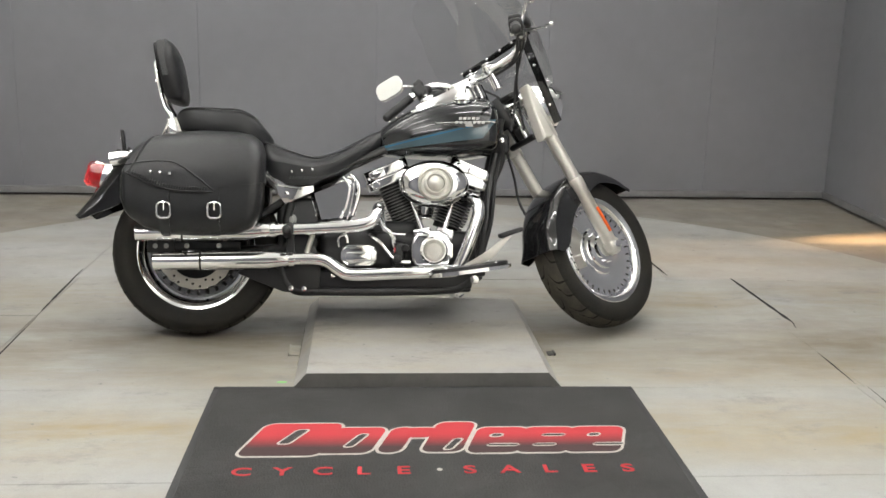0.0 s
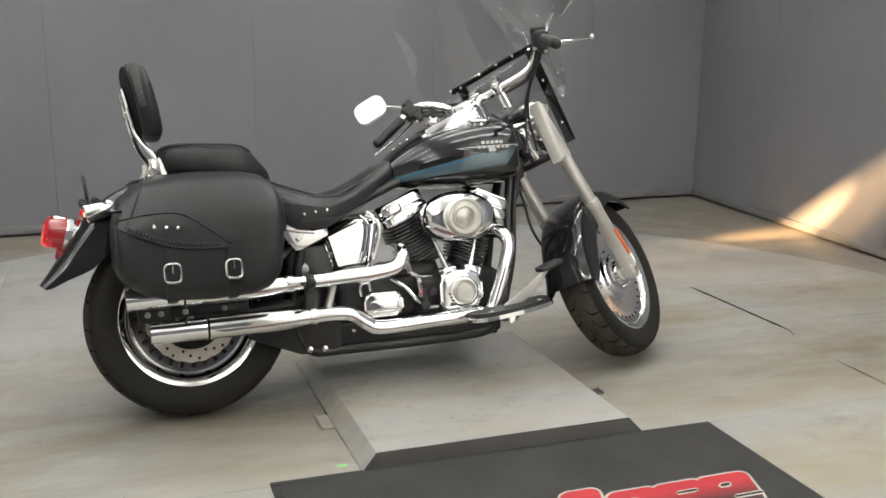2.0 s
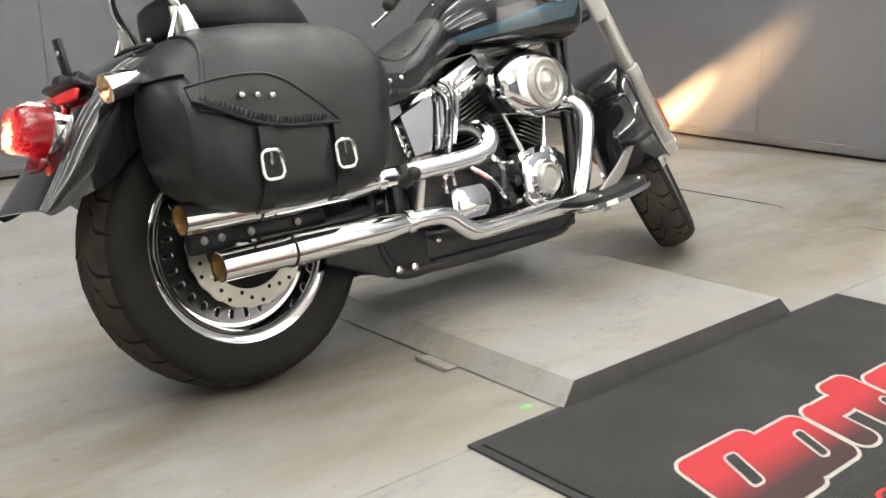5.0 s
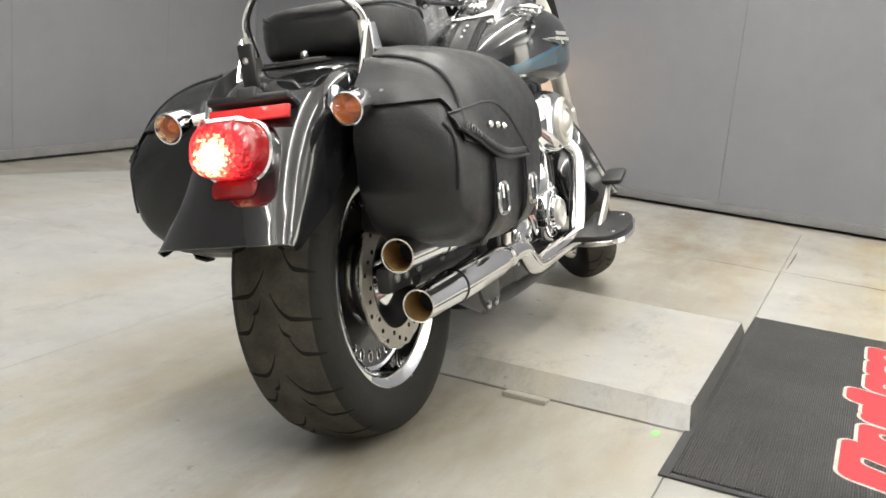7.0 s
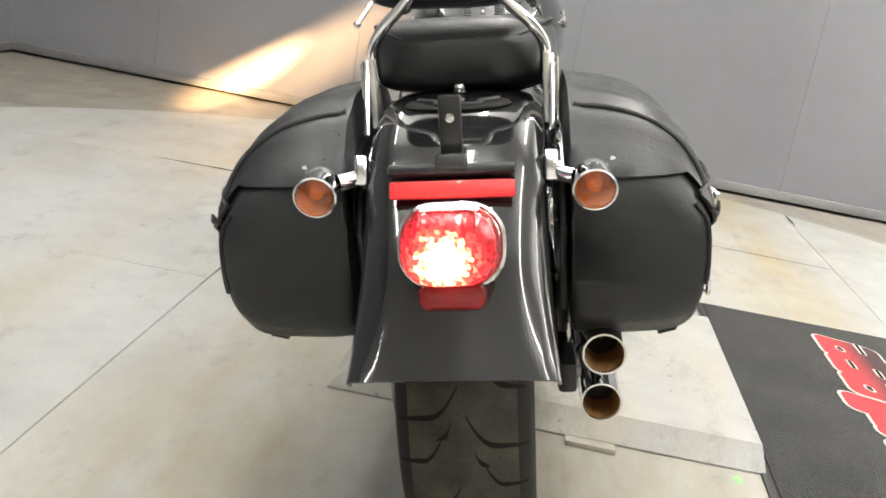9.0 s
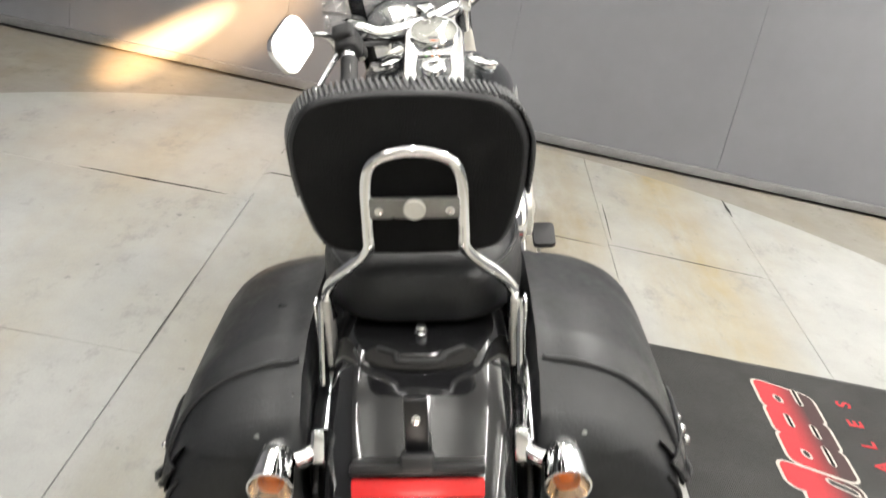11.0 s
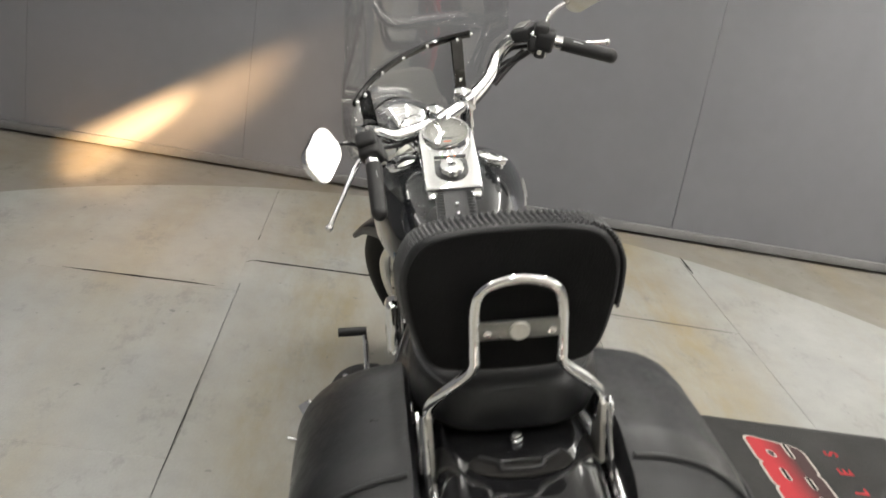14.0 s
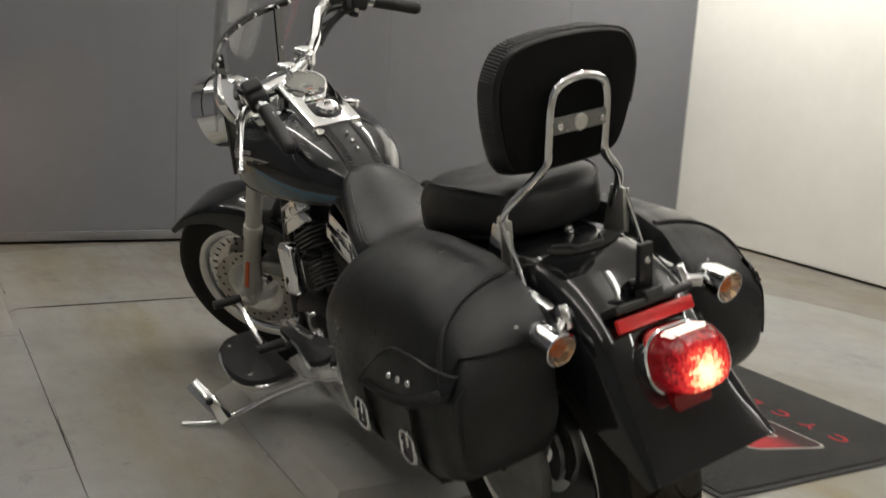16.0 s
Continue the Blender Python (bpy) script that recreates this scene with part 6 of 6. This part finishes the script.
def fork_leg(s):
    y = s * 0.104
    d = along(1, y) - along(0, y)
    f = aim(along(-0.035, y), UP)
    lg = part("fork_leg", lathe([(0.001, 0.0), (0.022, 0.001), (0.027, 0.012), (0.028, 0.05), (0.0285, 0.30), (0.031, 0.305), (0.031, 0.345), (0.029, 0.35), (0.024, 0.352)], f, 26, caps=False), "satin", bike, "satin grey fork leg", STEER)
    part("fork_tube", lathe([(0.0255, 0.34), (0.0255, 0.66), (0.024, 0.665)], f, 26, caps=False), "satin", lg, "polished fork tube", STEER)
    part("axle_clamp", box(0.06, 0.05, 0.05, Matrix.Translation(along(0.0, y)) @ pose(0, 0, 0, 0, -30.5, 0), 0.012, 3), "satin", lg, "", STEER)
    part("side_reflector", box(0.014, 0.010, 0.115, Matrix.Translation(along(0.115, y + s * 0.030)) @ pose(0, 0, 0, 0, -30.5, 0), 0.004), "orange", lg, "long orange side reflector", STEER)
    part("fork_cover", slab([(-0.068, 0.018), (0.026, 0.0), (0.027, 0.225), (0.018, 0.242), (0.004, 0.24), (-0.014, 0.19)], 0.05, Matrix.Translation(along(0.50, y - 0.025)) @ Matrix(((math.cos(RAKE), 0, UP.x, 0), (0, 1, 0, 0), (math.sin(RAKE), 0, UP.z, 0), (0, 0, 0, 1))) @ Matrix(((1, 0, 0, 0), (0, 0, 1, 0), (0, 1, 0, 0), (0, 0, 0, 1))), 0.012, 3), "cover", lg, "flat pale grey fork cover", STEER)
    part("fender_mount", box(0.10, 0.006, 0.05, Matrix.Translation(along(0.27, s * 0.094, -0.02)) @ pose(0, 0, 0, 0, -30.5, 0), 0.002), "blackmetal", lg, "", STEER)
    return lg


both(fork_leg)
parts("triple_clamp", [box(0.05, 0.15, 0.026, Matrix.Translation(along(v, 0, -0.03)) @ pose(0, 0, 0, 0, -30.5, 0), 0.012, 3) for v in (0.545, 0.735)], "blackmetal", bike, "black fork yoke", STEER)
part("front_caliper", join(box(0.12, 0.055, 0.06, Matrix.Translation(along(0.15, 0.075, -0.085)) @ pose(0, 0, 0, 0, -20, 0), 0.012, 3)), "steel", bike, "", STEER)

# headlamp
hf = aim(along(0.650, 0, 0.115), (1, 0, -0.03)) @ Matrix.Scale(1.1, 4)
lamp = part("headlamp", lathe([(0.02, -0.085), (0.055, -0.07), (0.082, -0.035), (0.094, 0.01), (0.097, 0.05), (0.099, 0.056), (0.099, 0.068), (0.092, 0.070), (0.090, 0.05), (0.06, 0.005), (0.02, -0.03)], hf, 44, caps=False), "chrome", bike, "round chrome headlamp, switched on", STEER)
part("headlamp_glass", lathe([(0.091, 0.064), (0.06, 0.074), (0.001, 0.078)], hf, 36, caps=False), "lens", lamp, "", STEER)
part("visor", sheet([[tuple(hf @ V((r * math.cos(a), r * math.sin(a), h))) for a in (radians(d) for d in range(20, 161, 10))] for r, h in ((0.100, 0.045), (0.102, 0.08))]), "chrome", lamp, "", STEER)
part("nacelle", join(loft([[tuple(along(0.70 + 0.04 * v, 0.095 * (1 - 0.75 * v * v) * math.cos(a), 0.02 + 0.075 * (1 - 0.6 * v * v) * math.sin(a))) for a in (2 * math.pi * k / 28 for k in range(28))] for v in (-0.6, 0, 0.4, 0.7, 0.9, 1.0)]), box(0.06, 0.08, 0.14, Matrix.Translation(along(0.61, 0, -0.02)) @ pose(0, 0, 0, 0, -30.5, 0), 0.015, 3)), "chrome", bike, "chrome headlamp nacelle", STEER)

# ---- handlebar and controls
BAR = [(1.152, 0, 1.028), (1.156, 0.074, 1.031), (1.176, 0.165, 1.046), (1.181, 0.216, 1.082), (1.158, 0.258, 1.108), (1.108, 0.288, 1.104), (1.038, 0.334, 1.060), (0.966, 0.402, 0.994)]
bar = part("handlebar", tube([(x, -y, z) for x, y, z in BAR[:0:-1]] + BAR, 0.0172, 14), "chrome", bike, "wide chrome handlebar turned to its left", STEER)
parts("bar_riser", [join(tube([(1.185, s * 0.05, 0.96), (1.17, s * 0.05, 0.995), (1.154, s * 0.05, 1.025)], 0.02, 14), box(0.056, 0.036, 0.048, pose(1.154, s * 0.05, 1.034, 0, -20, 0), 0.009, 3), box(0.044, 0.03, 0.014, pose(1.148, s * 0.05, 1.060, 0, -20, 0), 0.004, 2)) for s in (-1, 1)], "chrome", bar, "", STEER)
for s in (-1, 1):
    g0, g1 = V((1.045, s * 0.328, 1.064)), V((0.964, s * 0.404, 0.992))
    part("grip", join(tube([g0, g0.lerp(g1, 0.5), g1], 0.0195, 16), ball(g1, 0.0198, 14)), "plastic", bar, "black rubber grip", STEER)
    hs = aim(V((1.072, s * 0.306, 1.084)), g1 - g0)
    hous = part("switch_housing", join(slab(rounded(0.055, 0.06, 0.018, 4), 0.05, hs @ pose(0, 0, -0.03), 0.008, 3), box(0.05, 0.035, 0.04, hs @ pose(0.0, 0.025, -0.02), 0.01, 3), box(0.03, 0.05, 0.03, hs @ pose(0.01, -0.03, -0.01), 0.008)), "plastic", bar, "black switch housing", STEER)
    part("switch_button", join(box(0.014, 0.01, 0.012, hs @ pose(0.012, -0.045, 0.002), 0.003), box(0.014, 0.012, 0.012, hs @ pose(-0.02, -0.03, -0.012), 0.003)), "satin", hous, "", STEER)
    part("lever", tube([(1.10, s * 0.295, 1.075), (1.112, s * 0.335, 1.062), (1.085, s * 0.42, 1.022), (1.055, s * 0.492, 0.992)], 0.006, 10, radii=[0.009, 0.008, 0.0055, 0.006]), "chrome", bar, "chrome hand lever", STEER)
    part("lever_ball", ball((1.055, s * 0.493, 0.991), 0.0095, 12), "chrome", bar, "", STEER)
    mc = V((1.026, s * 0.443, 1.157))
    mfm = Matrix.Translation(mc) @ Matrix(((0, 0, -1, 0), (1, 0, 0, 0), (0, 1, 0, 0), (0, 0, 0, 1))) @ pose(0, 0, 0, 2, -s * 27.5, -17.5 if s > 0 else -9)
    shape = rounded(0.126, 0.092, 0.034, 6) if s > 0 else rounded(0.122, 0.084, 0.034, 6)
    mir = part("mirror", loft([[tuple(mfm @ V((x * k, y * k, h))) for x, y in shape] for k, h in ((1.0, 0.002), (1.03, -0.002), (1.0, -0.012), (0.8, -0.022), (0.4, -0.027))]), "chrome", bike, "chrome-backed rear-view mirror", STEER)
    part("mirror_glass", loft([[tuple(mfm @ V((x * k, y * k, h))) for x, y in shape] for k, h in ((0.97, 0.0022), (0.965, 0.0032))]), "mirror", mir, "", STEER)
    part("mirror_stem", tube([(1.085, s * 0.322, 1.085), (1.09, s * 0.335, 1.12), (1.075, s * 0.37, 1.143), (1.05, s * 0.40, 1.150)], 0.006, 10, radii=[0.009, 0.007, 0.006, 0.006]), "chrome", mir, "", STEER)
for s in (-1, 1):
    perch = V((1.100, s * 0.287, 1.082))
    part("lever_perch", join(box(0.05, 0.042, 0.046, Matrix.Translation(perch) @ pose(0, 0, 0, 20, 20, s * 35), 0.012, 3), rod(perch + V((0.018, s * 0.006, -0.028)), perch + V((0.018, s * 0.006, 0.026)), 0.010, 12), tube([perch + V((0.01, -s * 0.01, -0.012)), perch + V((0.05, -s * 0.05, -0.03)), perch + V((0.07, -s * 0.12, -0.06))], 0.007, 8)), "plastic", bar, "black lever perch with its cable", STEER)
part("brake_reservoir", join(box(0.055, 0.065, 0.035, pose(1.125, -0.285, 1.118, 0, 0, 20), 0.008, 3)), "plastic", bar, "black brake fluid reservoir", STEER)
part("reservoir_cap", box(0.035, 0.045, 0.006, pose(1.125, -0.285, 1.138, 0, 0, 20), 0.002), "steel", bar, "", STEER)

# cables
for s in (-1, 1):
    part("control_cable", tube([(x + 0.006, s * (y - 0.006), z - 0.024) for x, y, z in BAR[1:6]], 0.006, 8), "plastic", bar, "", STEER)
cab = [[(1.11, -0.28, 1.07), (1.19, -0.2, 1.05), (1.24, -0.1, 0.98), (1.25, -0.06, 0.88), (1.22, -0.05, 0.78)],
       [(1.11, 0.28, 1.07), (1.18, 0.2, 1.06), (1.24, 0.1, 1.0), (1.25, 0.06, 0.9), (1.2, 0.05, 0.78)],
       [(1.12, 0.27, 1.07), (1.24, 0.2, 1.1), (1.33, 0.1, 1.02), (1.32, 0.05, 0.92)],
       [(1.12, -0.26, 1.08), (1.2, -0.16, 1.02), (1.26, -0.08, 0.94), (1.30, -0.05, 0.80)]]
for c in cab:
    part("control_cable", tube(c, 0.0052, 8), "plastic", bike, "", STEER)
part("brake_hose", tube([(1.29, 0.07, 0.80), (1.34, 0.09, 0.66), (1.36, 0.10, 0.54), (1.42, 0.09, 0.44), (1.50, 0.075, 0.40)], 0.0055, 8), "plastic", bike, "", STEER)
part("wiring_loom", join(tube([(1.24, -0.05, 0.86), (1.225, -0.07, 0.78), (1.24, -0.06, 0.70), (1.21, -0.06, 0.62)], 0.012, 8), box(0.07, 0.07, 0.08, pose(1.235, -0.035, 0.76), 0.015, 3), tube([(1.23, -0.07, 0.72), (1.205, -0.09, 0.6), (1.19, -0.10, 0.45), (1.16, -0.11, 0.34)], 0.007, 8)), "plastic", bike)
part("loom_bolt", lathe([(0.001, 0.01), (0.010, 0.008), (0.011, 0)], aim((1.235, -0.075, 0.775), (0, -1, 0)), 10), "chrome", bike)

# ---- windscreen
def screen_point(u, h):
    """u across from -1 to 1, h in metres up the screen."""
    y = u * (0.262 + 0.03 * math.sin(math.pi * min(1, h / 0.42)) - 0.05 * max(0, h - 0.36))
    return (1.43 - 0.135 * (abs(u) ** 2.2) - 0.52 * h * 1.0 + 0.03 * h * h, y, 0.96 + 0.86 * h)


rows = []
for i in range(19):
    h = 0.0 + 0.66 * i / 18
    edge = 1.0
    if i > 13:
        edge = math.sqrt(max(0.05, 1 - ((i - 13) / 5.4) ** 2))
    if i < 4:
        edge = 0.62 + 0.38 * math.sqrt(1 - ((4 - i) / 4.2) ** 2)
    rows.append([screen_point(edge * (-1 + 2 * k / 24), h) for k in range(25)])
ws = part("windscreen", thick(sheet(rows), 0.004), "shield", bike, "clear curved windscreen, reflecting the room", STEER, angle=70)
ws.visible_shadow = False


def strap_pt(u):
    x, y, z = screen_point(u * 0.70, 0.225 + 0.03 * (1 - u * u))
    return (x - 0.007, y, z)


bars = join(tube([strap_pt(-1 + 2 * k / 10) for k in range(11)], 0.0125, 8, flat=0.55))
br = part("windscreen_brace", bars, "blackpaint", ws, "black curved screen brace", STEER)
for s in (-1, 1):
    a = V(strap_pt(s * 0.80))
    b = V((1.402, s * 0.150, 0.81))
    part("brace_strut", thick(sheet([[a.lerp(b, q) + V((-0.006, e, 0)) for e in (-0.019, 0.0, 0.019)] for q in (0, 0.2, 0.4, 0.6, 0.8, 1.0)]), 0.006), "blackpaint", ws, "", STEER)
    parts("strut_bolt", [ball(a.lerp(b, t) + V((-0.012, 0, 0)), 0.0062, 8) for t in (0.02, 0.35, 0.8)], "chrome", ws, "", STEER)
for u in (-1, -0.4, 0.0, 0.4, 1):
    part("brace_bolt", ball(V(strap_pt(u * 0.98)) + V((-0.011, 0, 0.0)), 0.006, 8), "chrome", ws, "", STEER)

# headlamp beam: a small bulb whose internal shield gives the low beam its slanting cut-off
P0 = BIKE @ STEER @ (hf @ V((0, 0, 0.0)))
W1, W2 = V((4.055, 1.998, -0.003)), V((3.97, 0.969, 0.69))
# the reflector throws a hot spot at the foot of the cut-off, a softer band along it and a wide dim spill
for watts, cone, flat_, along, drop in ((5800, 21, 0.33, 0.14, 0.0), (1250, 38, 0.38, 0.36, -0.02), (110, 74, 0.6, 0.15, -0.06)):
    bl = bpy.data.lights.new("headlamp_bulb", "SPOT")
    bl.energy, bl.color, bl.spot_size, bl.spot_blend, bl.shadow_soft_size = watts, (1.0, 0.61, 0.28), radians(cone), 1.0, 0.0012
    beam = new("headlamp_bulb", bl)
    fwd = (W1.lerp(W2, along) + V((0, 0, drop)) - P0).normalized()
    long = ((W2 - W1) - fwd * fwd.dot(W2 - W1)).normalized()
    short = long.cross(fwd)
    beam.matrix_world = Matrix(((long.x, short.x * flat_, -fwd.x, P0.x), (long.y, short.y * flat_, -fwd.y, P0.y), (long.z, short.z * flat_, -fwd.z, P0.z), (0, 0, 0, 1)))
# unseen plate, added to cut the spots off along the line W1 to W2
d1, d2 = (W1 - P0).normalized(), (W2 - P0).normalized()
out = d2.cross(d1).normalized()
if out.z < 0:
    out = -out
mid = P0 + (d1 + d2).normalized() * 0.045
side = (d1 - d2).normalized()
fw = out.cross(side)
sm = Matrix(((side.x, out.x, fw.x, 0), (side.y, out.y, fw.y, 0), (side.z, out.z, fw.z, 0), (0, 0, 0, 1)))
shield = part("beam_shield", box(0.075, 0.04, 0.001, Matrix.Translation(BIKE.inverted() @ (mid + out * 0.0200)) @ (BIKE.inverted().to_3x3() @ sm.to_3x3()).to_4x4(), 0), "blackmetal", lamp)
for o in bike.children_recursive:
    if o.name.startswith("headlamp_glass"):
        o.visible_shadow = False
